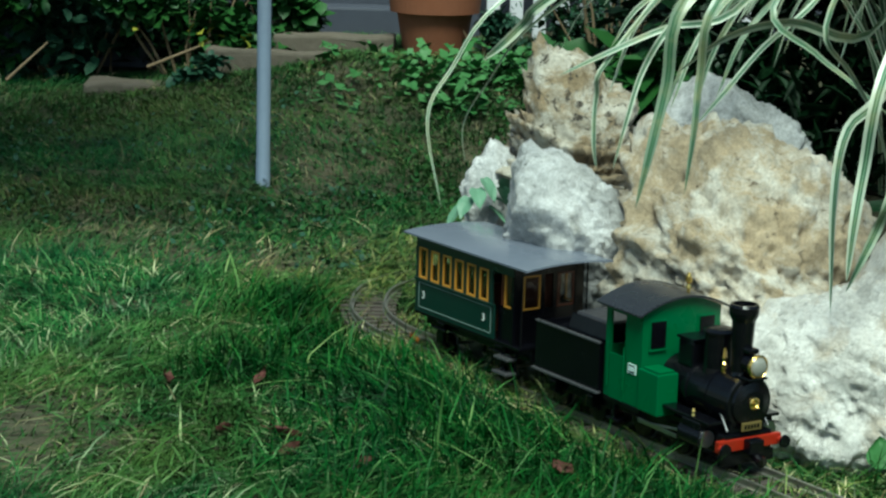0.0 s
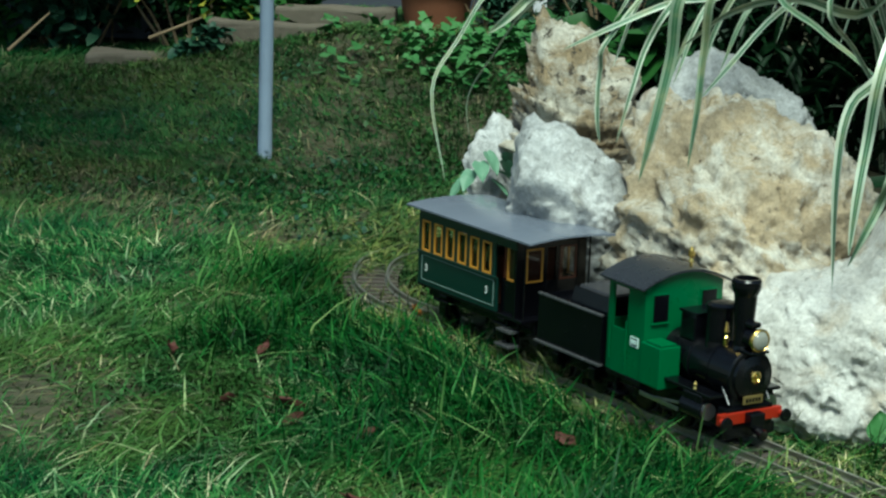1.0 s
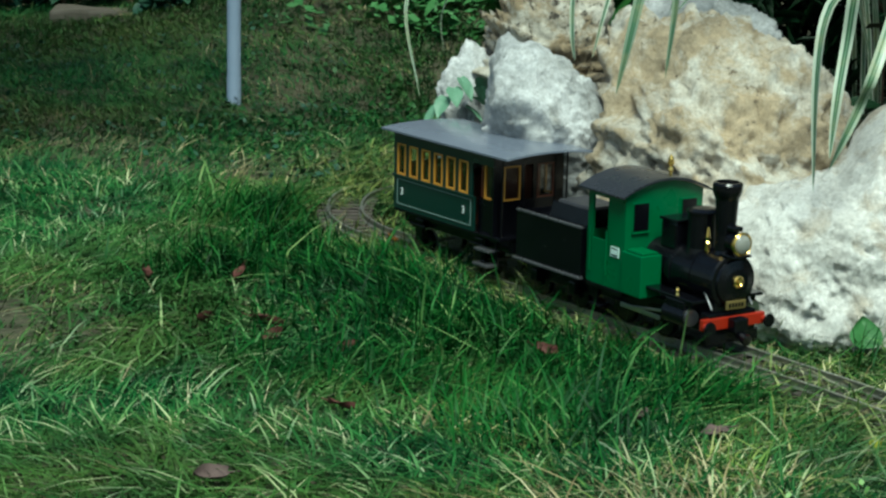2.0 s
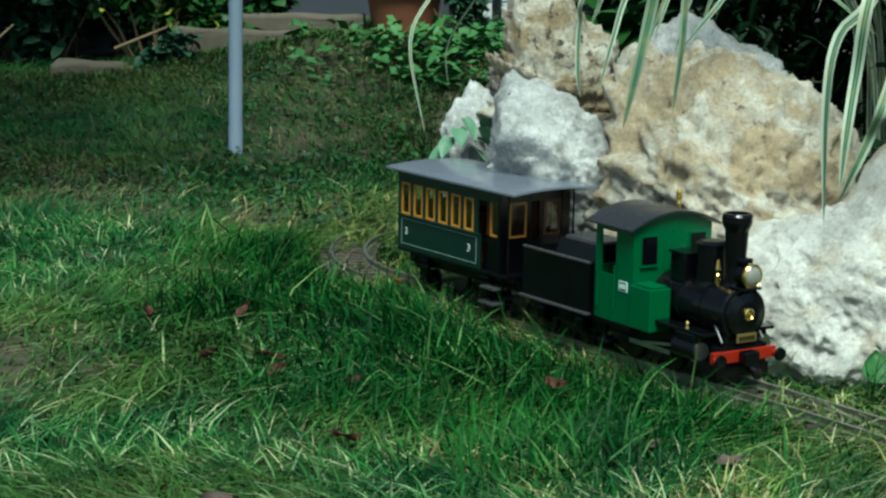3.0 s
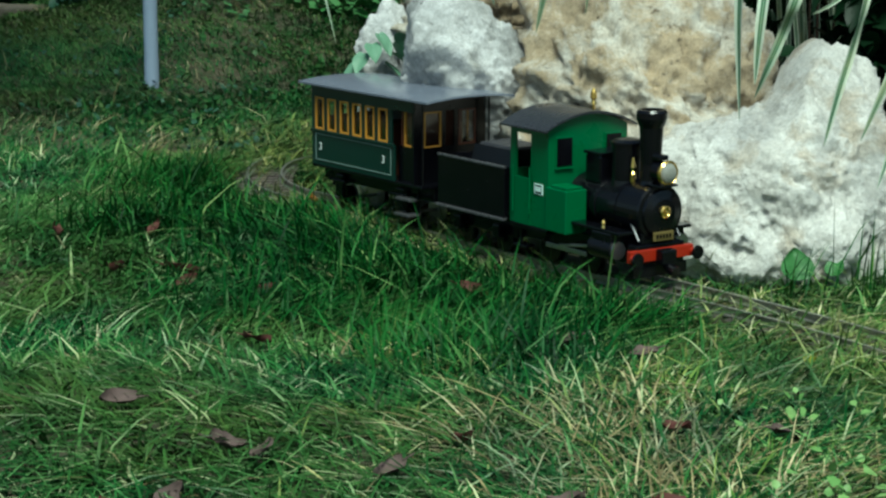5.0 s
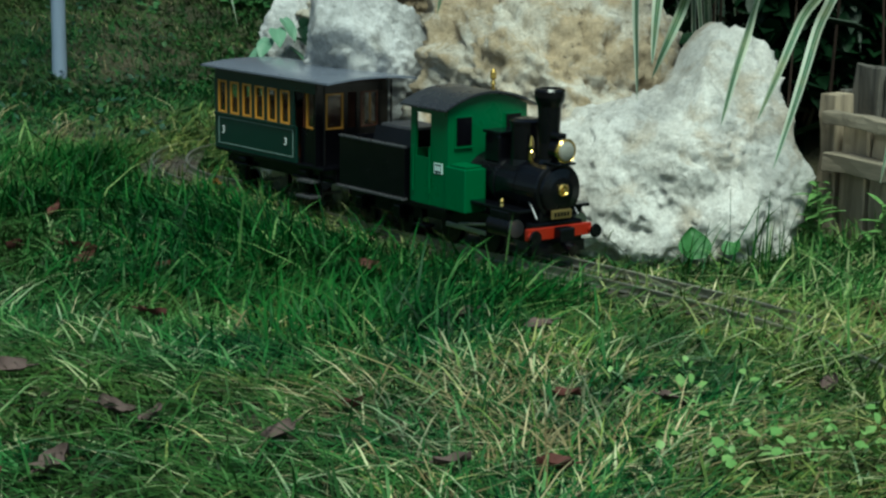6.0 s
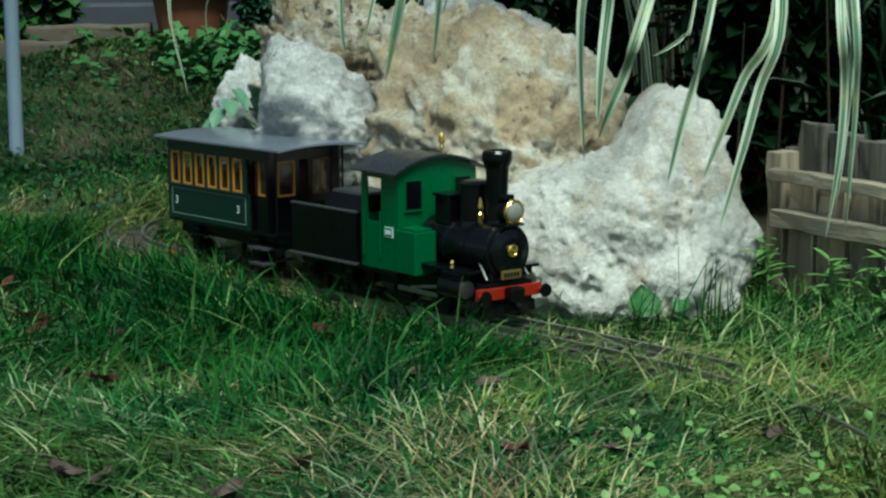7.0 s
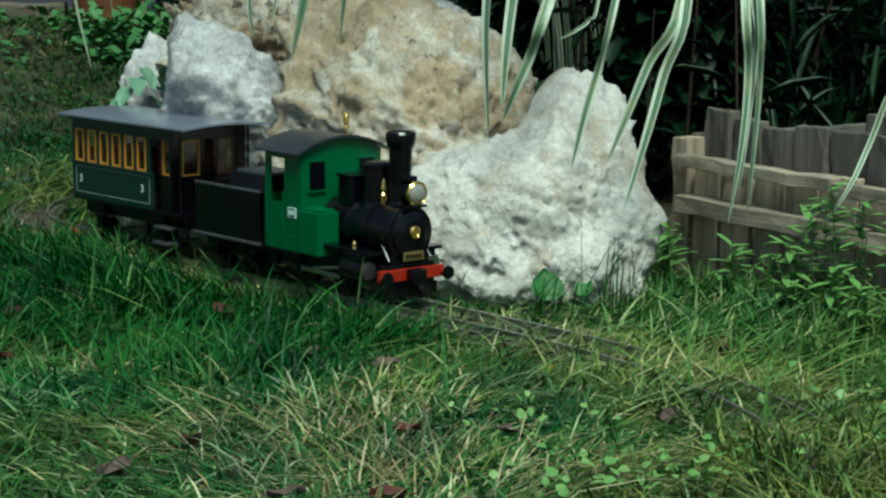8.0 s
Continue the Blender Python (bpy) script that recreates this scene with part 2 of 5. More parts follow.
def thing(name, m, label, category, group="", kind=""):
    ob = new(name)
    ob.empty_display_size = 0.05
    ob.matrix_world = m
    return tagged(ob, label, category, group, kind)


def box(x0, x1, y0, y1, z0, z1, bevel=0.0, bm=None):
    bm = bm or bmesh.new()
    m = Matrix.LocRotScale(((x0 + x1) / 2, (y0 + y1) / 2, (z0 + z1) / 2), None, (x1 - x0, y1 - y0, z1 - z0))
    r = bmesh.ops.create_cube(bm, size=1, matrix=m)
    if bevel:
        es = list({e for v in r["verts"] for e in v.link_edges})
        bmesh.ops.bevel(bm, geom=es, offset=bevel, segments=2, affect="EDGES", profile=0.6)
    return bm


def tube(a, b, r0, r1=None, seg=20, bm=None):
    """A solid from a to b, round, with radii r0 and r1."""
    bm = bm or bmesh.new()
    a, b = Vector(a), Vector(b)
    r1 = r0 if r1 is None else r1
    q = (b - a).to_track_quat("Z", "Y").to_matrix().to_4x4()
    bmesh.ops.create_cone(bm, cap_ends=True, segments=seg, radius1=r0, radius2=r1, depth=(b - a).length, matrix=Matrix.Translation((a + b) / 2) @ q)
    return bm


def lathe(profile, axis="z", seg=24, at=(0, 0, 0), bm=None):
    """Turn (radius, height) pairs round an axis."""
    bm = bm or bmesh.new()
    rings = []
    for r, h in profile:
        ring = []
        for i in range(seg):
            a = 2 * math.pi * i / seg
            p = (r * math.cos(a), r * math.sin(a), h)
            if axis == "x":
                p = (h, p[0], p[1])
            elif axis == "y":
                p = (p[0], h, p[1])
            ring.append(bm.verts.new((p[0] + at[0], p[1] + at[1], p[2] + at[2])))
        rings.append(ring)
    for a, b in zip(rings, rings[1:]):
        for i in range(seg):
            bm.faces.new((a[i], a[(i + 1) % seg], b[(i + 1) % seg], b[i]))
    bm.faces.new(rings[0][::-1])
    bm.faces.new(rings[-1])
    bmesh.ops.recalc_face_normals(bm, faces=bm.faces)
    return bm


def prism(outline, axis, lo, hi, bm=None):
    """Extrude a closed outline of (u, v) along axis x (u=y, v=z) or y (u=x, v=z)."""
    bm = bm or bmesh.new()
    f = (lambda u, v, w: (w, u, v)) if axis == "x" else (lambda u, v, w: (u, w, v))
    a = [bm.verts.new(f(u, v, lo)) for u, v in outline]
    b = [bm.verts.new(f(u, v, hi)) for u, v in outline]
    n = len(a)
    for i in range(n):
        bm.faces.new((a[i], a[(i + 1) % n], b[(i + 1) % n], b[i]))
    bm.faces.new(a[::-1])
    bm.faces.new(b)
    bmesh.ops.recalc_face_normals(bm, faces=bm.faces)
    return bm


def raw_mesh(name, verts, faces_flat, loop_starts, material, uvs=None):
    """A mesh from arrays: vertices, flat loop indices and where each face starts."""
    me = bpy.data.meshes.new(name)
    me.vertices.add(len(verts))
    me.vertices.foreach_set("co", np.asarray(verts, np.float32).ravel())
    me.loops.add(len(faces_flat))
    me.loops.foreach_set("vertex_index", np.asarray(faces_flat, np.int32))
    me.polygons.add(len(loop_starts))
    me.polygons.foreach_set("loop_start", np.asarray(loop_starts, np.int32))
    if uvs is not None:
        layer = me.uv_layers.new(name="uv")
        layer.data.foreach_set("uv", np.asarray(uvs, np.float32)[np.asarray(faces_flat)].ravel())
    me.materials.append(material)
    me.update(calc_edges=True)
    return me


# ---- the ground ----
def ground_z(x, y):
    """Height of the soil: level at the track, a bank that steepens towards the border."""
    y = np.asarray(y, float)
    x = np.asarray(x, float)
    bed = 0.10 * np.exp(-(np.clip(0.42 - x, 0, 9) / 0.12) ** 2 - (np.clip(2.66 - y, 0, 9) / 0.14) ** 2 - (np.clip(y - 3.2, 0, 9) / 0.3) ** 2 - (np.clip(x - 1.6, 0, 9) / 0.3) ** 2)
    bank = 0.075 * np.clip(y - 2.6, 0, 0.7) + 0.25 * np.clip(y - 3.3, 0, 0.60) * np.clip(1 + 1.5 * (x + 0.2), 0.33, 1)
    return bed - 0.012 + bank + 0.005 * np.sin(5 * np.asarray(x) + 1.3 * y) + 0.004 * np.sin(9 * y - 4 * np.asarray(x))


def build_ground():
    xs = np.concatenate([[-60, -20, -6], np.linspace(-2.4, 3.2, 141), [6, 20, 60]])
    ys = np.concatenate([[-40, -8, -1], np.linspace(0.2, 6.4, 156), [9, 25, 60]])
    X, Y = np.meshgrid(xs, ys)
    Z = ground_z(X, Y)
    n = np.array([noise.noise(Vector((x * 14, y * 14, 0))) for x, y in zip(X.ravel(), Y.ravel())]).reshape(X.shape)
    Z = Z + 0.006 * n - 0.004
    V = np.stack([X, Y, Z], -1).reshape(-1, 3)
    w = len(xs)
    i = (np.arange(len(ys) - 1)[:, None] * w + np.arange(w - 1)[None]).ravel()
    F = np.stack([i, i + 1, i + w + 1, i + w], 1)
    me = raw_mesh("ground", V, F.ravel(), np.arange(len(F)) * 4, M_SOIL)
    me.shade_smooth()
    tagged(new("ground", me), "dark soil of a lawn with bare dry patches", "ground", kind="structure")


build_ground()

# ---- the track's line, from behind the stones round the bend and forward ----
CTRL = ((0.16, 2.93), (0.06, 2.88), (-0.02, 2.815), (-0.075, 2.735), (-0.092, 2.65), (-0.086, 2.565), (-0.06, 2.49), (-0.02, 2.43), (0.03, 2.36), (0.115, 2.235), (0.20, 2.105), (0.28, 1.99), (0.352, 1.885), (0.42, 1.785), (0.475, 1.69), (0.52, 1.58), (0.545, 1.46), (0.55, 1.33), (0.54, 1.18))


def smooth_line(points, n=20):
    P = np.array(points, float)
    P = np.vstack([2 * P[0] - P[1], P, 2 * P[-1] - P[-2]])
    out = []
    for i in range(1, len(P) - 2):
        a, b, c, d = P[i - 1:i + 3]
        for u in np.arange(n) / n:
            out.append(0.5 * (2 * b + (c - a) * u + (2 * a - 5 * b + 4 * c - d) * u * u + (3 * b - a - 3 * c + d) * u ** 3))
    out.append(P[-2])
    return np.array(out)


LINE = smooth_line(CTRL)
ARC = np.concatenate([[0], np.cumsum(np.linalg.norm(np.diff(LINE, axis=0), axis=1))])


def on_track(s):
    """Place and heading (radians) of the track at s metres along it."""
    p = [np.array([np.interp(q, ARC, LINE[:, 0]), np.interp(q, ARC, LINE[:, 1])]) for q in (s, s - 0.02, s + 0.02)]
    d = p[2] - p[1]
    return p[0], math.atan2(d[1], d[0])


RAIL_TOP = 0.005


def build_track():
    track = thing("railway_track", Matrix.Identity(4), "narrow garden railway track with weathered rails and dark sleepers in grass", "railway track")
    prof = ((-0.0035, 0.0), (-0.0035, 0.001), (-0.0008, 0.002), (-0.0008, 0.0065), (-0.0017, 0.007), (-0.0017, 0.0085), (0.0017, 0.0085), (0.0017, 0.007), (0.0008, 0.0065), (0.0008, 0.002), (0.0035, 0.001), (0.0035, 0.0))
    for side in (-1, 1):
        bm = bmesh.new()
        last = None
        for s in np.arange(0, ARC[-1], 0.012):
            p, a = on_track(s)
            nx, ny = -math.sin(a), math.cos(a)
            ring = [bm.verts.new((p[0] + nx * (side * 0.0225 + u), p[1] + ny * (side * 0.0225 + u), RAIL_TOP - 0.0085 + v)) for u, v in prof]
            if last:
                for i in range(len(prof)):
                    bm.faces.new((last[i], last[i - 1], ring[i - 1], ring[i]))
            last = ring
        part("rail", bm, M_RAIL, track, "weathered metal rail")
    bm = box(-0.005, 0.005, -0.037, 0.037, -0.013, -0.0035, 0.001)
    me = None
    for s in np.arange(0.01, ARC[-1], 0.0215):
        p, a = on_track(s)
        if me is None:
            ob = part("sleeper", bm, M_TIE, track)
            me = ob.data
        else:
            ob = new("sleeper", me)
            ob.parent = track
        ob.matrix_basis = pose(p[0], p[1], 0, 0, 0, math.degrees(a))


build_track()


# ---- the stones ----
def chips(q, scale, slope):
    """Height of small broken facets: each cell of the stone is tilted its own way."""
    w = q * scale
    w = w + 0.35 * noise.noise_vector(w * 0.8)
    dist, pts = noise.voronoi(w)
    tilt = noise.cell_vector(pts[0] * 41.0)
    edge = min(1.0, (dist[1] - dist[0]) * 5)
    return (w - pts[0]).dot(tilt) * slope / scale * 0.07 * edge, edge


def rock(name, label, material, y, depth, outline, lean=0.25, seed=1, rough=1.0, level=6, power=2.6, facets=(), cut=(0.86, 1.02), strata=0.4, layer=(0.0, 0.0, 1.0)):
    """A broken stone with an upright outline (x, z), a depth, large facets (normal, distance) and a surface of chips, layers and pits."""
    P = np.array(outline, float)
    c = (P.max(0) + P.min(0)) / 2
    Q = P - c
    bm = bmesh.new()
    bmesh.ops.create_icosphere(bm, subdivisions=level, radius=1)
    size = np.abs(Q).max()
    off = Vector((seed * 3.1, seed * 1.7, seed * 5.3))
    ends = np.roll(Q, -1, 0)
    rnd = random.Random(seed)
    cuts = [(Vector(n).normalized(), far) for n, far in facets]
    for k in range(12):
        nrm = Vector((rnd.uniform(-1, 1), -rnd.uniform(0.6, 1.4), rnd.uniform(-0.6, 1))).normalized()
        reach = math.sqrt((nrm.x * np.abs(Q[:, 0]).max()) ** 2 + (nrm.y * depth) ** 2 + (nrm.z * np.abs(Q[:, 1]).max()) ** 2)
        cuts.append((nrm, reach * rnd.uniform(*cut)))
    bed = Vector(layer)
    for v in bm.verts:
        d = v.co.normalized()
        flat = math.hypot(d.x, d.z)
        rho = size
        if flat > 1e-6:
            ux, uz = d.x / flat, d.z / flat
            best = None
            for (ax, az), (bx, bz) in zip(Q, ends):
                ex, ez = bx - ax, bz - az
                det = ux * -ez + uz * ex
                if abs(det) < 1e-9:
                    continue
                t = (ax * -ez + az * ex) / det
                k = (ux * az - uz * ax) / det
                if t > 0 and -0.001 <= k <= 1.001:
                    best = t if best is None else max(best, t)
            rho = best or size * 0.5
        r = ((flat / rho) ** power + (abs(d.y) / depth) ** power) ** (-1 / power)
        for nrm, far in cuts:
            k = nrm.dot(d)
            if k > 0.05:
                r = min(r, far / k)
        p = d * r
        q = p * (1 / 0.07) + off
        big, crack = chips(q, 0.9, 0.26)
        mid, crack2 = chips(q, 2.7, 0.46)
        small, _ = chips(q, 6.5, 0.75)
        h = big + mid + small - 0.0022 * (1 - crack) - 0.0012 * (1 - crack2)
        h += 0.006 * noise.fractal(q * 0.9, 0.9, 2.2, 5)
        h += 0.003 * (noise.ridged_multi_fractal(q * 2.2, 0.9, 2.3, 5, 0.9, 2.0) - 1.2)
        along = q.dot(bed)
        h += 0.008 * strata * noise.fractal(q * 0.5 + bed * (along * 3.0), 0.7, 2.1, 4)
        p = p + d * (h * rough)
        p.y += lean * p.z
        v.co = p
    bm.normal_update()
    ob = ob_from(name, bm, material, None, "", True)
    ob.location = (c[0], y, c[1])
    return tagged(ob, label, "rock", "stones of the rockery")


rock("rock", "small pale limestone rock with mossy patches in the lawn", M_STONE_GREY, 2.56, 0.06, ((0.064, 0.238), (0.088, 0.228), (0.110, 0.176), (0.115, 0.10), (0.105, -0.03), (0.022, -0.03), (0.019, 0.044), (0.028, 0.091), (0.036, 0.133), (0.030, 0.165), (0.045, 0.208)), 0.1, 1, 0.9, power=3.2, strata=0.8, facets=(((0.5, -0.8, 0.1), 0.05),))
rock("rock", "tall craggy brown and cream limestone rock", M_STONE_PEAK, 2.58, 0.09, ((0.118, 0.346), (0.147, 0.356), (0.192, 0.342), (0.221, 0.302), (0.256, 0.266), (0.240, 0.205), (0.205, 0.02), (0.11, 0.0), (0.086, 0.12), (0.088, 0.231), (0.102, 0.276)), 0.12, 2, 1.15, power=3.4, strata=3.0, layer=(0.25, 0.0, 1.0), facets=(((0.75, -0.35, 0.5), 0.098),))
rock("rock", "large grey-white limestone rock with a leaning face", M_STONE_GREY, 2.36, 0.085, ((0.086, 0.238), (0.100, 0.260), (0.138, 0.264), (0.161, 0.250), (0.192, 0.231), (0.218, 0.206), (0.240, 0.188), (0.240, 0.12), (0.215, 0.03), (0.19, -0.02), (0.108, -0.03), (0.066, 0.030), (0.058, 0.115), (0.084, 0.186)), -0.30, 3, 0.62, power=4.2, cut=(0.98, 1.1), strata=0.6, layer=(-0.5, 0.2, 0.8), facets=(((0.50, -0.62, 0.55), 0.094), ((-0.66, -0.72, -0.14), 0.070), ((-0.05, -0.70, -0.70), 0.098)))
rock("rock", "big tan and cream limestone boulder with rough face", M_STONE_TAN, 2.29, 0.12, ((0.216, 0.255), (0.227, 0.291), (0.259, 0.310), (0.289, 0.289), (0.310, 0.296), (0.345, 0.308), (0.372, 0.294), (0.394, 0.275), (0.424, 0.274), (0.464, 0.252), (0.501, 0.199), (0.51, 0.10), (0.43, 0.02), (0.345, 0.010), (0.275, -0.035), (0.213, -0.02), (0.190, 0.060), (0.205, 0.165)), 0.22, 4, 1.35, power=2.8, strata=0.45, layer=(0.4, 0.1, 0.9), facets=(((0.10, -0.8, 0.45), 0.145), ((-0.75, -0.6, 0.1), 0.150)))
rock("rock", "grey limestone rock with a slanting top", M_STONE_GREY, 2.62, 0.10, ((0.290, 0.262), (0.308, 0.302), (0.350, 0.324), (0.386, 0.305), (0.438, 0.280), (0.480, 0.252), (0.52, 0.10), (0.29, 0.08)), 0.1, 5, 0.8, power=3.4, strata=1.0, layer=(0.5, 0.1, 0.8))
rock("rock", "large white limestone boulder with an upright lobe", M_STONE_WHITE, 2.09, 0.10, ((0.310, 0.060), (0.320, 0.099), (0.346, 0.119), (0.382, 0.137), (0.424, 0.146), (0.455, 0.152), (0.474, 0.168), (0.486, 0.192), (0.503, 0.209), (0.525, 0.216), (0.549, 0.213), (0.573, 0.193), (0.585, 0.144), (0.587, 0.102), (0.606, 0.065), (0.600, 0.01), (0.58, -0.035), (0.43, -0.035), (0.335, -0.005)), 0.28, 6, 0.72, power=3.0, strata=0.25, layer=(0.3, -0.2, 0.9), facets=(((-0.25, -0.75, 0.6), 0.112), ((0.7, -0.6, 0.3), 0.150)))


# ---- the pole ----
def build_pole():
    z0 = float(ground_z(-0.30, 3.30))
    pole = thing("steel_pole", pose(-0.297, 3.30, z0 - 0.05, 0, 0, 0), "slim grey-blue painted steel pole standing in the lawn", "pole")
    part("shaft", tube((0, 0, 0), (0, 0, 2.2), 0.0115, seg=48), M_POLE, pole)
    part("cap", tube((0, 0, 2.2), (0, 0, 2.215), 0.013, 0.009, 24), M_BLACK, pole)
    part("foot_sleeve", tube((0, 0, 0.02), (0, 0, 0.09), 0.0122, 0.0119, 28), M_POLE, pole, "mud-stained lower sleeve")


build_pole()


# ---- the border behind the lawn ----
def edging(name, label, a, b, width, height, sink, material):
    a, b = Vector(a), Vector(b)
    n = (b - a).length
    bm = box(-n / 2, n / 2, -width / 2, width / 2, -sink, height, 0.006)
    bmesh.ops.subdivide_edges(bm, edges=[e for e in bm.edges if e.calc_length() > 0.1], cuts=10)
    for v in bm.verts:
        v.co += Vector((0, 0.3, 1)) * 0.006 * noise.noise(v.co * 14 + a)
    ob = ob_from(name, bm, material)
    m = (a + b) / 2
    ob.matrix_world = pose(m.x, m.y, m.z, 0, 0, math.degrees(math.atan2(b.y - a.y, b.x - a.x)))
    return tagged(ob, label, "edging", "edging of the border")


edging("edging_slab", "flat low concrete edging slab along the border", (-0.715, 3.99, 0.098), (-0.50, 4.00, 0.098), 0.11, 0.018, 0.06, M_SLAB)
edging("edging_slab", "upright concrete edging slab beside the pole", (-0.475, 4.02, 0.130), (-0.232, 3.985, 0.130), 0.045, 0.056, 0.08, M_SLAB)
edging("edging_slab", "stone edging slab in front of the dark boarded wall", (-0.345, 4.085, 0.150), (-0.10, 4.075, 0.152), 0.075, 0.062, 0.08, M_SLAB)


def build_back():
    wall = thing("wall_back", pose(0, 4.46, 0), "dark slate-grey boarded wall base behind the border", "wall", kind="structure")
    part("board", box(-6, 6, 0, 0.12, -0.1, 2.6), M_WALL, wall)
    z = 0.200
    for k in range(14):
        part("board", box(-6, 0.078, -0.028 + 0.004 * (k % 2), -0.001, z, z + 0.066, 0.005), M_WALL, wall)
        z += 0.072
    part("ledge", box(-6, 0.078, -0.115, -0.030, 0.10, 0.245, 0.006), M_WALL, wall, "projecting grey ledge")
    fence = thing("picket_fence", pose(0.250, 4.32, 0), "white painted picket fence behind the border", "fence")
    for i in range(12):
        part("slat", box(-0.16 + i * 0.050, -0.16 + i * 0.050 + 0.029, 0, 0.012, 0.15, 0.84, 0.003), M_WHITE_SLAT, fence)
    part("rail", box(-0.19, 0.45, 0.014, 0.036, 0.36, 0.392, 0.004), M_WHITE_SLAT, fence)
    part("rail", box(-0.19, 0.45, 0.014, 0.036, 0.71, 0.742, 0.004), M_WHITE_SLAT, fence)


build_back()


def build_pot():
    pot = thing("flower_pot", pose(-0.020, 4.07, 0.160), "large terracotta flower pot with a green plant", "flower pot")
    k = 0.80
    wall = [(0.072, 0), (0.086, 0.07), (0.096, 0.128), (0.097, 0.130), (0.114, 0.132), (0.118, 0.175), (0.111, 0.180), (0.104, 0.175), (0.10, 0.15), (0.02, 0.145)]
    part("body", lathe([(r * k, h * k) for r, h in wall], seg=48), M_TERRACOTTA, pot, smooth=False)
    part("soil", lathe([(r * k, h * k) for r, h in ((0.0985, 0.146), (0.0985, 0.158), (0.03, 0.162))], seg=32), M_SOIL, pot)


build_pot()


# ---- the model train ----
def wheelset(parent, x, r=0.0155, spokes=True):
    """A pair of wheels on an axle, at x along the vehicle."""
    for side in (-1, 1):
        y = side * 0.0225
        w = part("wheel", lathe([(r * 0.45, y - 0.003), (r, y - 0.003), (r, y + 0.003), (r * 0.45, y + 0.003)], "y", 28, (x, 0, RAIL_TOP + r)), M_BLACK, parent)
        part("tyre", lathe([(r * 0.90, y - side * 0.0045 - 0.0008), (r * 1.09, y - side * 0.0045 - 0.0008), (r * 1.09, y - side * 0.0045 + 0.0008), (r * 0.90, y - side * 0.0045 + 0.0008)], "y", 28, (x, 0, RAIL_TOP + r)), M_STEEL, w, "worn steel tyre")
        part("hub", tube((x, y, RAIL_TOP + r), (x, y + side * 0.006, RAIL_TOP + r), 0.004, 0.003, 14), M_BLACK, w)
    part("axle", tube((x, -0.022, RAIL_TOP + r), (x, 0.022, RAIL_TOP + r), 0.002, seg=10), M_STEEL, parent)


def arch(half, eave, crown, n=14):
    """Points (y, z) of a low arch from -half to half."""
    return [(-half + 2 * half * i / n, eave + (crown - eave) * (1 - (2 * i / n - 1) ** 2)) for i in range(n + 1)]


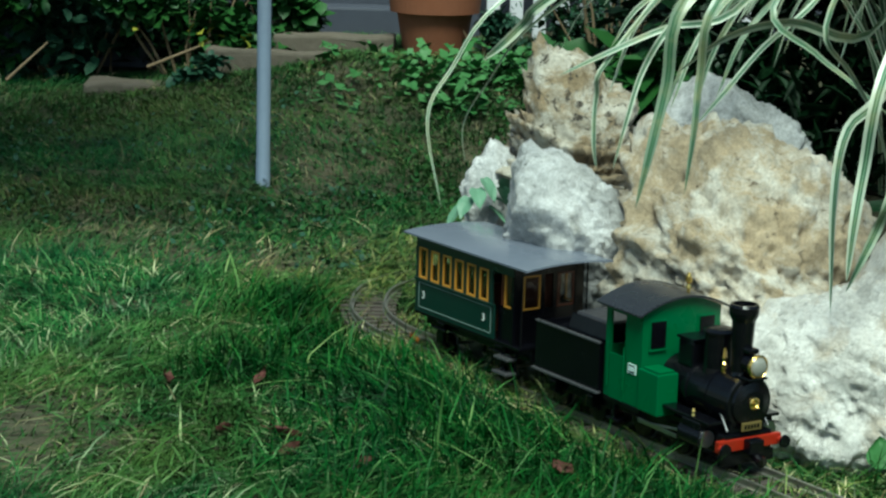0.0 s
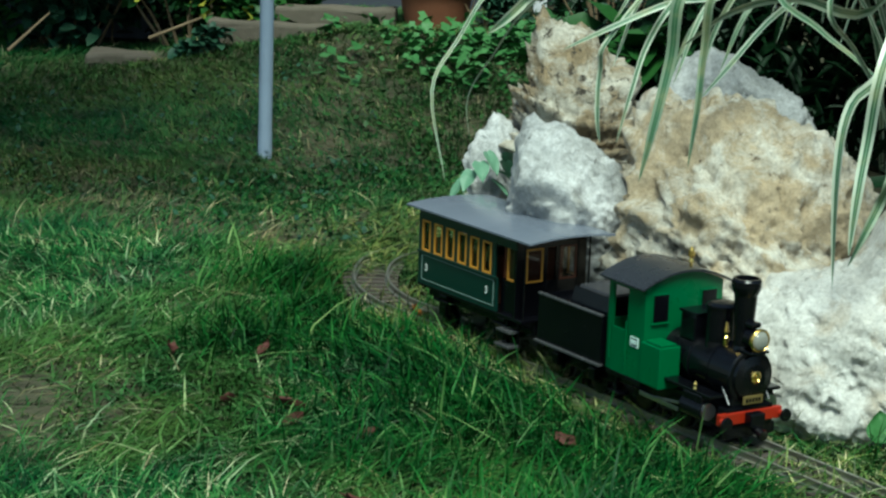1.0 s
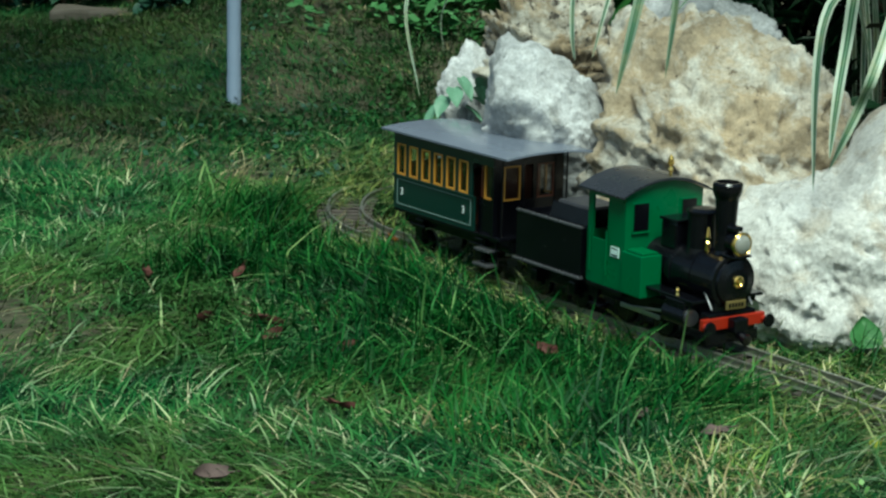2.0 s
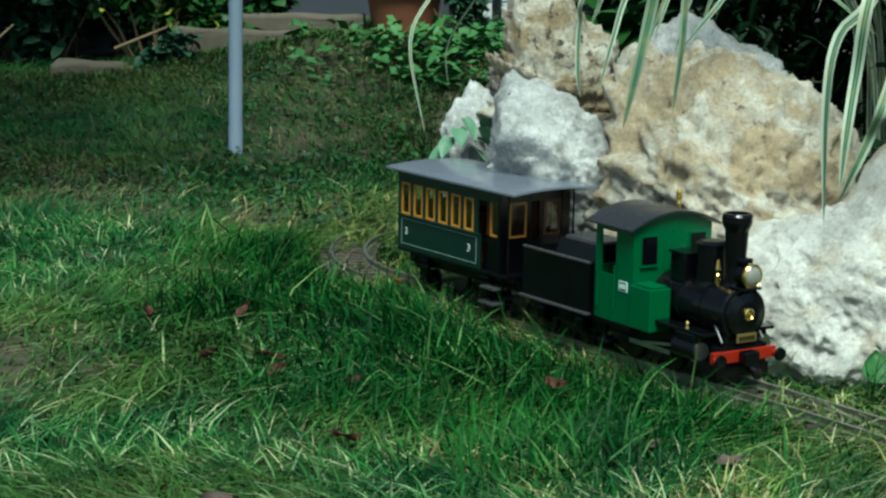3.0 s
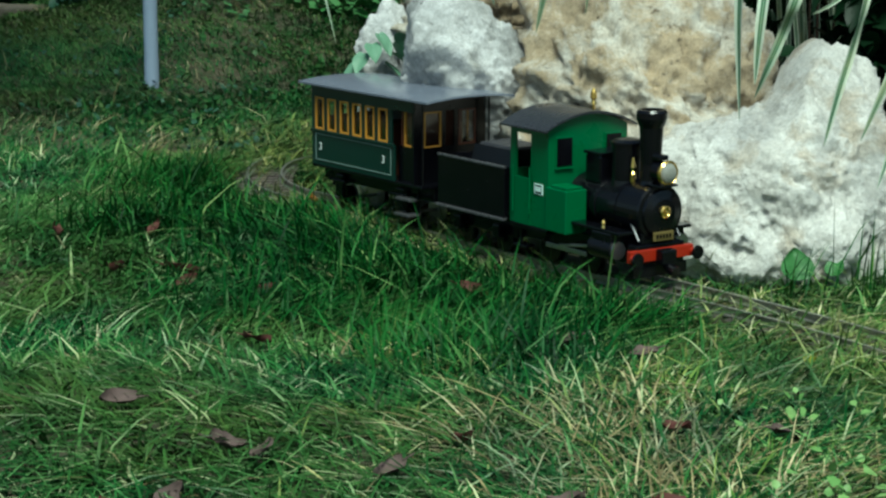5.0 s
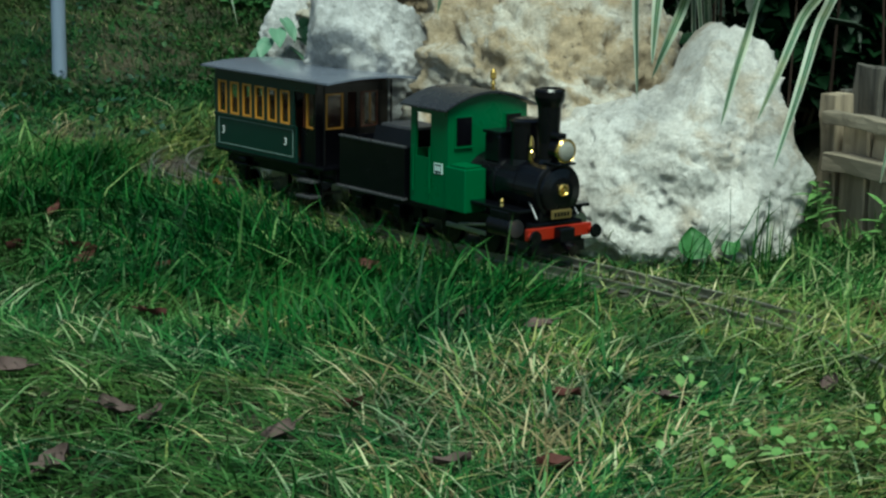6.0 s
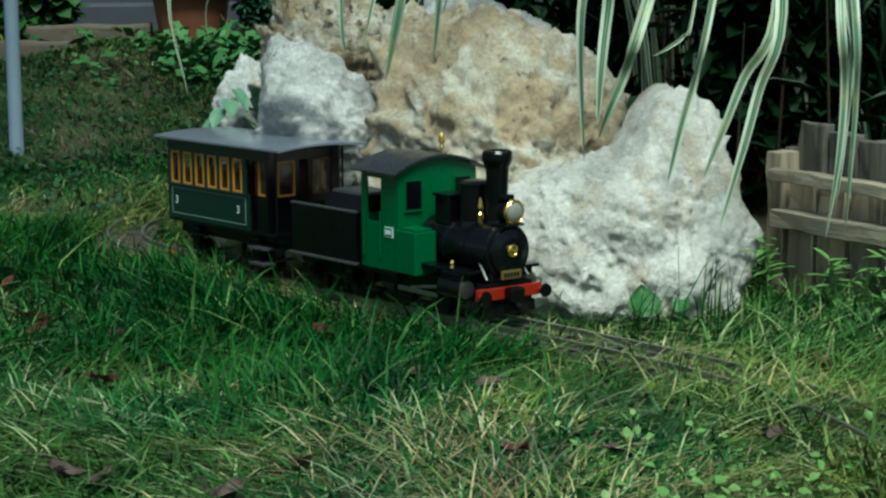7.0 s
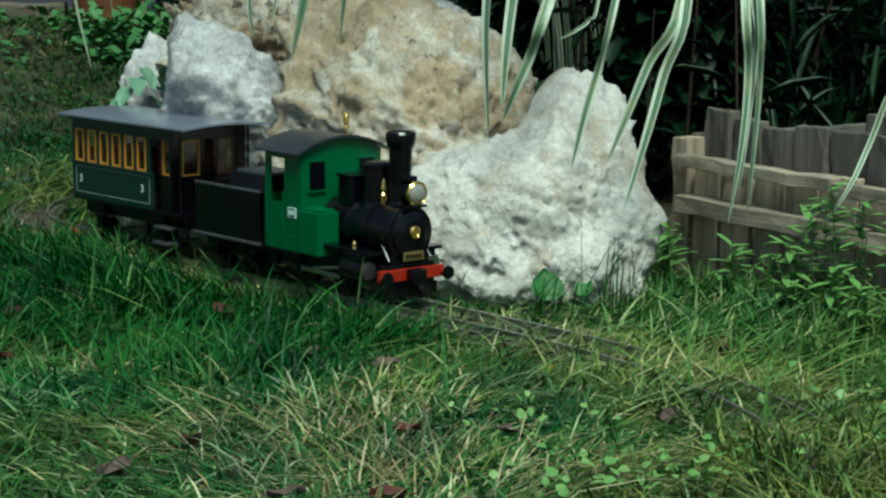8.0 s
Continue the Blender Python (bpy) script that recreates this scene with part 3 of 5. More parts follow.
def build_loco():
    p, a = on_track(1.155)
    loco = thing("toy_locomotive", pose(p[0], p[1], 0, 0, 0, math.degrees(a) - 4), "green and black toy steam locomotive with a red buffer beam", "toy locomotive")
    # frame and running boards
    part("frame", box(-0.092, 0.088, -0.030, 0.030, 0.026, 0.046, 0.001), M_BLACK, loco)
    for s in (-1, 1):
        part("running_board", box(-0.005, 0.080, min(s * 0.028, s * 0.046), max(s * 0.028, s * 0.046), 0.056, 0.0595, 0.0008), M_BLACK, loco)
        cyl = part("cylinder", tube((0.036, s * 0.040, 0.040), (0.070, s * 0.040, 0.040), 0.0105, seg=24), M_BLACK, loco)
        part("cover", tube((0.070, s * 0.040, 0.040), (0.0725, s * 0.040, 0.040), 0.0088, seg=24), M_STEEL, cyl, "dull steel cylinder cover")
        part("valve_chest", box(0.038, 0.068, min(s * 0.031, s * 0.047), max(s * 0.031, s * 0.047), 0.048, 0.0565, 0.0012), M_BLACK, loco)
        part("valve", lathe([(0.001, 0), (0.0024, 0.001), (0.0014, 0.004), (0.0026, 0.006), (0.001, 0.009)], "z", 12, (0.054, s * 0.0445, 0.0595)), M_BRASS, loco, "small brass valve")
        part("piston_rod", tube((-0.02, s * 0.041, 0.031), (0.036, s * 0.041, 0.039), 0.0016, seg=10), M_STEEL, loco)
        part("coupling_rod", box(-0.055, 0.012, min(s * 0.0305, s * 0.0325), max(s * 0.0305, s * 0.0325), 0.023, 0.0275, 0.0005), M_STEEL, loco)
        part("step", box(-0.088, -0.068, min(s * 0.036, s * 0.05), max(s * 0.036, s * 0.05), 0.020, 0.023, 0.0008), M_BLACK, loco)
        part("step_hanger", box(-0.080, -0.076, min(s * 0.046, s * 0.048), max(s * 0.046, s * 0.048), 0.022, 0.046), M_BLACK, loco)
    for x in (-0.055, 0.010):
        wheelset(loco, x, 0.017)
    # boiler and smokebox
    cz = 0.076
    part("boiler", lathe([(0.0255, -0.03), (0.0255, 0.012), (0.0268, 0.0125), (0.0268, 0.0155), (0.0255, 0.016), (0.0255, 0.045), (0.0272, 0.0455), (0.0272, 0.049), (0.0255, 0.0495), (0.0255, 0.052)], "x", 40, (0, 0, cz)), M_BLACK, loco, smooth=False)
    smoke = part("smokebox", lathe([(0.0285, 0.052), (0.0285, 0.084), (0.0275, 0.086), (0.024, 0.0865)], "x", 40, (0, 0, cz)), M_BLACK, loco)
    door = part("smokebox_door", lathe([(0.0235, 0.0866), (0.0225, 0.0895), (0.014, 0.092), (0.004, 0.093)], "x", 36, (0, 0, cz)), M_BLACK, loco)
    part("number_ring", lathe([(0.0058, 0.0928), (0.0062, 0.0945), (0.0048, 0.0955), (0.0040, 0.0945)], "x", 24, (0, 0, cz + 0.002)), M_BRASS, door, "polished brass ring")
    part("boss", lathe([(0.0024, 0.0945), (0.0018, 0.0965), (0.0008, 0.097)], "x", 14, (0, 0, cz + 0.002)), M_BRASS, door, "polished brass boss")
    part("saddle", box(0.055, 0.085, -0.022, 0.022, 0.044, 0.062, 0.003), M_BLACK, loco)
    plate = part("number_plate", box(0.0905, 0.0925, -0.0125, 0.0125, 0.0495, 0.0585, 0.0008), M_SIGN, loco, "dull brass plate with worn marks")
    for k in range(5):
        part("mark", box(0.0926, 0.0930, -0.0095 + k * 0.004, -0.0070 + k * 0.004, 0.0520, 0.0560), M_BLACK, plate)
    for s in (-1, 1):
        part("stay", tube((0.086, s * 0.026, 0.050), (0.070, s * 0.0255, 0.070), 0.0012, seg=8), M_EDGE, loco)
    # chimney, domes, lamp
    part("chimney", lathe([(0.0130, 0.098), (0.0105, 0.106), (0.0100, 0.122), (0.0118, 0.158), (0.0142, 0.163), (0.0152, 0.167), (0.0152, 0.173), (0.0136, 0.1755), (0.0115, 0.1755), (0.0105, 0.165)], "z", 32, (0.070, 0, 0)), M_BLACK, loco)
    part("steam_dome", lathe([(0.0165, 0.095), (0.0155, 0.102), (0.0155, 0.137), (0.0168, 0.1375), (0.0168, 0.140), (0.012, 0.1425), (0.004, 0.1435)], "z", 32, (0.034, 0, 0)), M_BLACK, loco)
    part("sand_box", box(-0.012, 0.014, -0.017, 0.017, 0.094, 0.124, 0.003), M_BLACK, loco)
    part("sand_box_lid", box(-0.0135, 0.0155, -0.0185, 0.0185, 0.124, 0.127, 0.001), M_BLACK, loco)
    part("whistle", lathe([(0.0012, 0.100), (0.0028, 0.104), (0.0028, 0.112), (0.0014, 0.114), (0.0026, 0.118), (0.0010, 0.128)], "z", 14, (0.058, -0.012, 0)), M_BRASS, loco, "brass whistle")
    lamp = part("headlamp", lathe([(0.0075, 0.074), (0.0105, 0.078), (0.0110, 0.089), (0.0118, 0.091)], "x", 32, (0.004, 0, 0.1165)), M_BLACK, loco)
    part("rim", lathe([(0.0122, 0.0905), (0.0124, 0.0930), (0.0108, 0.0945), (0.0096, 0.0930)], "x", 32, (0.004, 0, 0.1165)), M_BRASS, lamp, "bright brass rim")
    part("reflector", lathe([(0.0030, 0.0895), (0.0098, 0.0925), (0.0098, 0.0915), (0.003, 0.0885)], "x", 32, (0.004, 0, 0.1165)), M_STEEL, lamp)
    part("lens", lathe([(0.0098, 0.0932), (0.0085, 0.0950), (0.0050, 0.0965), (0.0015, 0.0970)], "x", 32, (0.004, 0, 0.1165)), M_LENS, lamp, "pale frosted glass lens")
    part("hood", box(0.078, 0.090, -0.006, 0.006, 0.1275, 0.1330, 0.0015), M_BLACK, lamp)
    part("lamp_bracket", box(0.076, 0.098, -0.012, 0.012, 0.1025, 0.1050, 0.0008), M_BLACK, lamp)
    # cab
    half, floor, eave, crown = 0.0505, 0.044, 0.1475, 0.160
    front = [(-half, floor + 0.002), (half, floor + 0.002)] + [(y, z) for y, z in reversed(arch(half, eave, crown))]
    cab = part("cab_front", prism(front, "x", -0.0315, -0.0285), M_GREEN, loco, "green enamel cab front")
    for s in (-1, 1):
        y = s * 0.0315
        part("window_frame", box(-0.0283, -0.0272, y - 0.0108, y + 0.0108, 0.1085, 0.1395, 0.0004), M_GREEN, cab)
        part("window_pane", box(-0.0270, -0.0262, y - 0.0094, y + 0.0094, 0.1100, 0.1380), M_BLACK, cab, "dark glossy cab window")
        part("window_sill", box(-0.0284, -0.0258, y - 0.0114, y + 0.0114, 0.1066, 0.1084, 0.0004), M_GREEN, cab)
    part("cab_floor", box(-0.093, -0.030, -half, half, floor - 0.004, floor + 0.0015, 0.0008), M_BLACK, loco)
    for s in (-1, 1):
        y0, y1 = sorted((s * half, s * (half - 0.0025)))
        side = part("cab_side", box(-0.058, -0.0316, y0, y1, floor + 0.002, eave), M_GREEN, loco)
        part("door_post", box(-0.093, -0.084, y0, y1, floor + 0.002, eave), M_GREEN, side)
        part("lintel", box(-0.084, -0.058, y0, y1, eave - 0.008, eave), M_GREEN, side)
        part("door", box(-0.0835, -0.0585, y0 + 0.001 * s, y1 + 0.001 * s, floor + 0.002, 0.094), M_GREEN, side)
        for x in (-0.0855, -0.0570):
            part("handrail", tube((x, s * (half + 0.0022), 0.058), (x, s * (half + 0.0022), 0.105), 0.0009, seg=8), M_GREEN, side)
        badge = part("badge", box(-0.0510, -0.0370, min(s * half, s * (half + 0.0008)), max(s * half, s * (half + 0.0008)), 0.080, 0.0905), M_CREAM, side, "small pale badge with dark bars")
        ya, yb = sorted((s * (half + 0.0007), s * (half + 0.0010)))
        part("panel", box(-0.0496, -0.0384, ya, yb, 0.0809, 0.0896), M_DARK_GREEN, badge, "dark green panel")
        for k in range(3):
            ya, yb = sorted((s * (half + 0.0009), s * (half + 0.0013)))
            part("bar", box(-0.0488 + k * 0.0034, -0.0464 + k * 0.0034, ya, yb, 0.0828, 0.0878), M_CREAM, badge)
    # black block and panels added to stand for the shade inside the cab
    part("backhead", box(-0.052, -0.032, -0.028, 0.028, 0.046, 0.115, 0.004), M_BLACK, loco)
    for s in (-1, 1):
        y0, y1 = sorted((s * 0.0460, s * 0.0476))
        part("inner_lining", box(-0.056, -0.0325, y0, y1, 0.047, 0.146), M_BLACK, loco)
    part("inner_front", box(-0.0335, -0.0318, -0.045, 0.045, 0.047, 0.150), M_BLACK, loco)
    part("cab_rear", box(-0.0935, -0.0915, -half, half, floor + 0.002, 0.100), M_GREEN, loco)
    outer = arch(0.0585, eave - 0.0005, crown + 0.0035, 20)
    inner = arch(0.0585, eave - 0.0025, crown + 0.0010, 20)
    part("roof", prism(outer + inner[::-1], "x", -0.1015, -0.0225), M_CAB_ROOF, loco, "black arched roof")
    part("roof_whistle", lathe([(0.0016, 0.158), (0.0018, 0.168), (0.0034, 0.169), (0.0018, 0.173), (0.0036, 0.175), (0.0032, 0.181), (0.0014, 0.185)], "z", 14, (-0.034, 0.010, 0)), M_BRASS, loco, "brass whistle")
    # side tanks in front of the cab
    for s in (-1, 1):
        y0, y1 = sorted((s * 0.0265, s * 0.0530))
        tank = part("side_tank", box(-0.0565, 0.004, y0, y1, 0.046, 0.090, 0.0012) if s > 0 else box(-0.0300, 0.004, y0, y1, 0.046, 0.090, 0.0012), M_GREEN, loco)
        part("tank_lid", box(-0.026, 0.001, y0 + 0.003, y1 - 0.003, 0.0902, 0.0925, 0.0008), M_GREEN, tank)
    # buffer beam, coupler
    part("buffer_beam", box(0.085, 0.091, -0.040, 0.040, 0.030, 0.042, 0.001), M_RED, loco, "red buffer beam")
    for s in (-1, 1):
        b = part("buffer", tube((0.091, s * 0.038, 0.035), (0.099, s * 0.038, 0.035), 0.0035, seg=16), M_RED, loco)
        part("buffer_head", tube((0.099, s * 0.038, 0.035), (0.101, s * 0.038, 0.035), 0.0072, 0.0066, 20), M_BLACK, b)
    part("drawgear", box(0.091, 0.103, -0.009, 0.009, 0.027, 0.042, 0.002), M_BLACK, loco)
    part("coupler_loop", tube((0.095, 0, 0.026), (0.112, 0, 0.021), 0.0035, 0.006, 14), M_BLACK, loco)
    part("rail_guard", box(0.083, 0.088, -0.034, 0.034, 0.014, 0.026, 0.001), M_BLACK, loco)
    return loco


def build_tender():
    p, a = on_track(0.995)
    t = thing("toy_tender", pose(p[0], p[1], 0, 0, 0, math.degrees(a)), "black toy coal tender coupled behind the locomotive", "toy tender")
    part("frame", box(-0.060, 0.060, -0.028, 0.028, 0.024, 0.046, 0.001), M_BLACK, t)
    for s in (-1, 1):
        y0, y1 = sorted((s * 0.0455, s * 0.0430))
        part("side", box(-0.058, 0.058, y0, y1, 0.046, 0.099, 0.0008), M_BLACK, t)
        ya, yb = sorted((s * 0.0470, s * 0.0425))
        part("top_edge", box(-0.058, 0.058, ya, yb, 0.099, 0.1015, 0.0008), M_EDGE, t)
        part("footboard", box(-0.060, 0.060, min(s * 0.043, s * 0.0495), max(s * 0.043, s * 0.0495), 0.0445, 0.0470, 0.0006), M_EDGE, t, "footboard with worn bright edge")
        for x in (-0.034, 0.034):
            part("axle_box", box(x - 0.006, x + 0.006, min(s * 0.029, s * 0.038), max(s * 0.029, s * 0.038), 0.022, 0.036, 0.0015), M_BLACK, t)
    for x in (-0.058, 0.0555):
        part("end", box(x, x + 0.0025, -0.043, 0.043, 0.046, 0.099), M_BLACK, t)
    part("deck", box(-0.055, 0.055, -0.0425, 0.0425, 0.090, 0.0935), M_BLACK, t)
    bunker = part("bunker", prism([(-0.030, 0.0936), (0.030, 0.0936), (0.024, 0.1140), (-0.024, 0.1140)], "x", -0.020, 0.046), M_BLACK, t)
    part("lid", prism([(-0.021, 0.1141), (0.021, 0.1141), (0.019, 0.1165), (-0.019, 0.1165)], "x", -0.016, 0.042), M_COAL, bunker, "glossy black lid")
    for x in (-0.034, 0.034):
        wheelset(t, x, 0.0145)
    part("drawbar", box(0.058, 0.070, -0.005, 0.005, 0.030, 0.035, 0.001), M_BLACK, t)


def numeral(parent, text, x, y, z, size):
    """A numeral on the near side of a vehicle."""
    cu = bpy.data.curves.new("numeral", "FONT")
    cu.body, cu.size, cu.align_x, cu.align_y, cu.extrude = text, size, "CENTER", "CENTER", 0.0002
    tmp = new("numeral", cu)
    me = bpy.data.meshes.new_from_object(tmp.evaluated_get(bpy.context.evaluated_depsgraph_get()))
    bpy.data.objects.remove(tmp)
    me.materials.clear()
    me.materials.append(M_WHITE)
    ob = new("numeral", me)
    ob.parent = parent
    ob.matrix_basis = pose(x, y, z, 90, 0, 0)
    ob["label"] = "white painted numeral 3"


def build_coach():
    p, a = on_track(0.800)
    c = thing("toy_coach", pose(p[0], p[1], 0, 0, 0, math.degrees(a)), "dark green toy railway coach with yellow window frames and grey roof", "toy coach")
    half, z0, z1 = 0.0500, 0.060, 0.152
    x0, x1, xe = -0.104, 0.060, 0.096
    part("underframe", box(x0 - 0.004, xe + 0.012, -0.030, 0.030, 0.040, 0.060, 0.001), M_BLACK, c)
    part("floor", box(x0, xe + 0.014, -half, half, 0.0565, 0.0605, 0.0008), M_BLACK, c)
    for s in (-1, 1):
        ya, yb = sorted((s * half, s * (half - 0.0025)))
        side = part("side_panel", box(x0, x1, ya, yb, z0, 0.1000, 0.0004), M_DARK_GREEN, c)
        part("window_band_top", box(x0, xe, ya, yb, 0.1395, z1, 0.0004), M_DARK_GREEN, c)
        po = s * (half + 0.0006)
        for za in (0.0655, 0.0955):
            part("lining", box(x0 + 0.008, x1 - 0.006, min(po, s * half), max(po, s * half), za, za + 0.0009), M_LINE, side, "thin pale lining")
        for xa in (x0 + 0.008, x1 - 0.007):
            part("lining", box(xa, xa + 0.0009, min(po, s * half), max(po, s * half), 0.0665, 0.0955), M_LINE, side, "thin pale lining")
        part("moulding", box(x0, x1, min(s * (half + 0.0022), s * half), max(s * (half + 0.0022), s * half), 0.0985, 0.1015, 0.0005), M_DARK_GREEN, side)
        pitch = 0.0252
        for k in range(7):
            xp = x0 + k * pitch
            part("window_post", box(xp, xp + 0.0075, ya, yb, 0.1000, 0.1395), M_DARK_GREEN, c)
            if k < 6:
                w = part("window", box(xp + 0.0075, xp + pitch, s * (half - 0.0016) - 0.0003, s * (half - 0.0016) + 0.0003, 0.1015, 0.1395), M_GLASS, c)
                for f in ((xp + 0.0076, xp + 0.0098, 0.1015, 0.1390), (xp + pitch - 0.0021, xp + pitch - 0.0001, 0.1015, 0.1390), (xp + 0.0099, xp + pitch - 0.0022, 0.1015, 0.1037), (xp + 0.0099, xp + pitch - 0.0022, 0.1370, 0.1390)):
                    part("frame", box(f[0], f[1], min(s * (half + 0.0008), s * (half - 0.0012)), max(s * (half + 0.0008), s * (half - 0.0012)), f[2], f[3], 0.0003), M_YELLOW, w, "yellow window frame")
        # recessed entrance at the front end
        part("entrance_panel", box(x1, xe, min(s * (half - 0.006), s * (half - 0.0085)), max(s * (half - 0.006), s * (half - 0.0085)), z0, 0.1000), M_BLACK, c)
        w = part("entrance_window", box(x1 + 0.012, x1 + 0.030, s * (half - 0.0072) - 0.0004, s * (half - 0.0072) + 0.0004, 0.1000, 0.1395), M_GLASS, c)
        for f in ((x1 + 0.011, x1 + 0.0130, 0.1000, 0.1395), (x1 + 0.0292, x1 + 0.0312, 0.1000, 0.1395), (x1 + 0.0131, x1 + 0.0291, 0.1000, 0.1020)):
            part("frame", box(f[0], f[1], min(s * (half - 0.0052), s * (half - 0.0084)), max(s * (half - 0.0052), s * (half - 0.0084)), f[2], f[3]), M_YELLOW, w, "yellow window frame")
        part("corner_post", box(xe - 0.004, xe, min(s * half, s * (half - 0.008)), max(s * half, s * (half - 0.008)), z0, z1), M_BLACK, c)
        part("end_rail", tube((xe + 0.011, s * (half - 0.004), 0.060), (xe + 0.011, s * (half - 0.004), 0.152), 0.0011, seg=8), M_BLACK, c)
        part("step", box(x1 + 0.006, x1 + 0.034, min(s * 0.040, s * 0.056), max(s * 0.040, s * 0.056), 0.024, 0.027, 0.0008), M_EDGE, c, "worn black entrance step")
        part("step", box(x1 + 0.006, x1 + 0.034, min(s * 0.040, s * 0.054), max(s * 0.040, s * 0.054), 0.041, 0.044, 0.0008), M_EDGE, c, "worn black entrance step")
        part("step_hanger", box(x1 + 0.008, x1 + 0.010, min(s * 0.039, s * 0.041), max(s * 0.039, s * 0.041), 0.024, 0.058), M_BLACK, c)
        part("step_hanger", box(x1 + 0.030, x1 + 0.032, min(s * 0.039, s * 0.041), max(s * 0.039, s * 0.041), 0.024, 0.058), M_BLACK, c)
        for x in (-0.070, 0.050):
            part("axle_guard", box(x - 0.008, x + 0.008, min(s * 0.031, s * 0.036), max(s * 0.031, s * 0.036), 0.022, 0.050, 0.002), M_BLACK, c)
            part("leaf_spring", box(x - 0.016, x + 0.016, min(s * 0.036, s * 0.039), max(s * 0.036, s * 0.039), 0.040, 0.044, 0.0015), M_BLACK, c)
    # end walls with windows
    for x, out in ((x0, -1), (xe, 1)):
        xa, xb = sorted((x, x - out * 0.0025))
        part("end_panel", box(xa, xb, -half + 0.008, half - 0.008, z0, 0.1000), M_BLACK, c)
        part("end_top", box(xa, xb, -half + 0.008, half - 0.008, 0.1395, z1), M_BLACK, c)
        for y in (-half + 0.008, -0.0115, 0.0060, half - 0.0135):
            part("end_post", box(xa, xb, y, y + 0.0055, 0.1000, 0.1395), M_BLACK, c)
        for y in (-half + 0.0140, 0.0118):
            w = part("end_window", box(x - 0.0015 * out - 0.0003, x - 0.0015 * out + 0.0003, y, y + 0.0235, 0.1000, 0.1395), M_GLASS, c, "clear end window")
            fx = sorted((x + out * 0.0006, x - out * 0.001))
            for f in ((y, y + 0.0019, 0.1000, 0.1395), (y + 0.0216, y + 0.0235, 0.1000, 0.1395), (y + 0.002, y + 0.0215, 0.1000, 0.1019), (y + 0.002, y + 0.0215, 0.1376, 0.1395)):
                # the far window's yellow frame is given brown, its dimness put into the colour
                part("frame", box(fx[0], fx[1], f[0], f[1], f[2], f[3]), M_YELLOW if y < 0 else M_BROWN, w, "end window frame, yellow on the near side, dimmed to brown on the far")
    # benches inside
    for k in range(4):
        part("bench", box(x0 + 0.018 + k * 0.038, x0 + 0.022 + k * 0.038, -0.040, 0.040, 0.0605, 0.118, 0.001), M_BROWN, c, "brown bench back")
    part("partition", box(x1 + 0.002, x1 + 0.004, -0.042, 0.042, 0.0605, 0.150), M_BROWN, c, "brown partition wall")
    outer = arch(0.0610, 0.1560, 0.1600, 20)
    inner = arch(0.0610, 0.1538, 0.1578, 20)
    part("roof", prism(outer + inner[::-1], "x", -0.116, 0.134), M_ROOF, c, "dark grey arched roof, base lightened blue-grey as sky reflection")
    part("ceiling_board", box(x0, xe, -half + 0.003, half - 0.003, 0.1500, 0.1518), M_BROWN, c)
    for x in (-0.085, 0.040):
        numeral(c, "3", x, -half - 0.0010, 0.0815, 0.0125)
    for x in (-0.070, 0.050):
        wheelset(c, x, 0.0150)
    for s, x in ((1, xe + 0.012), (-1, x0 - 0.004)):
        part("coupler", box(min(x, x + s * 0.02), max(x, x + s * 0.02), -0.006, 0.006, 0.026, 0.031, 0.001), M_BLACK, c)
    return c


build_loco()
build_tender()
build_coach()


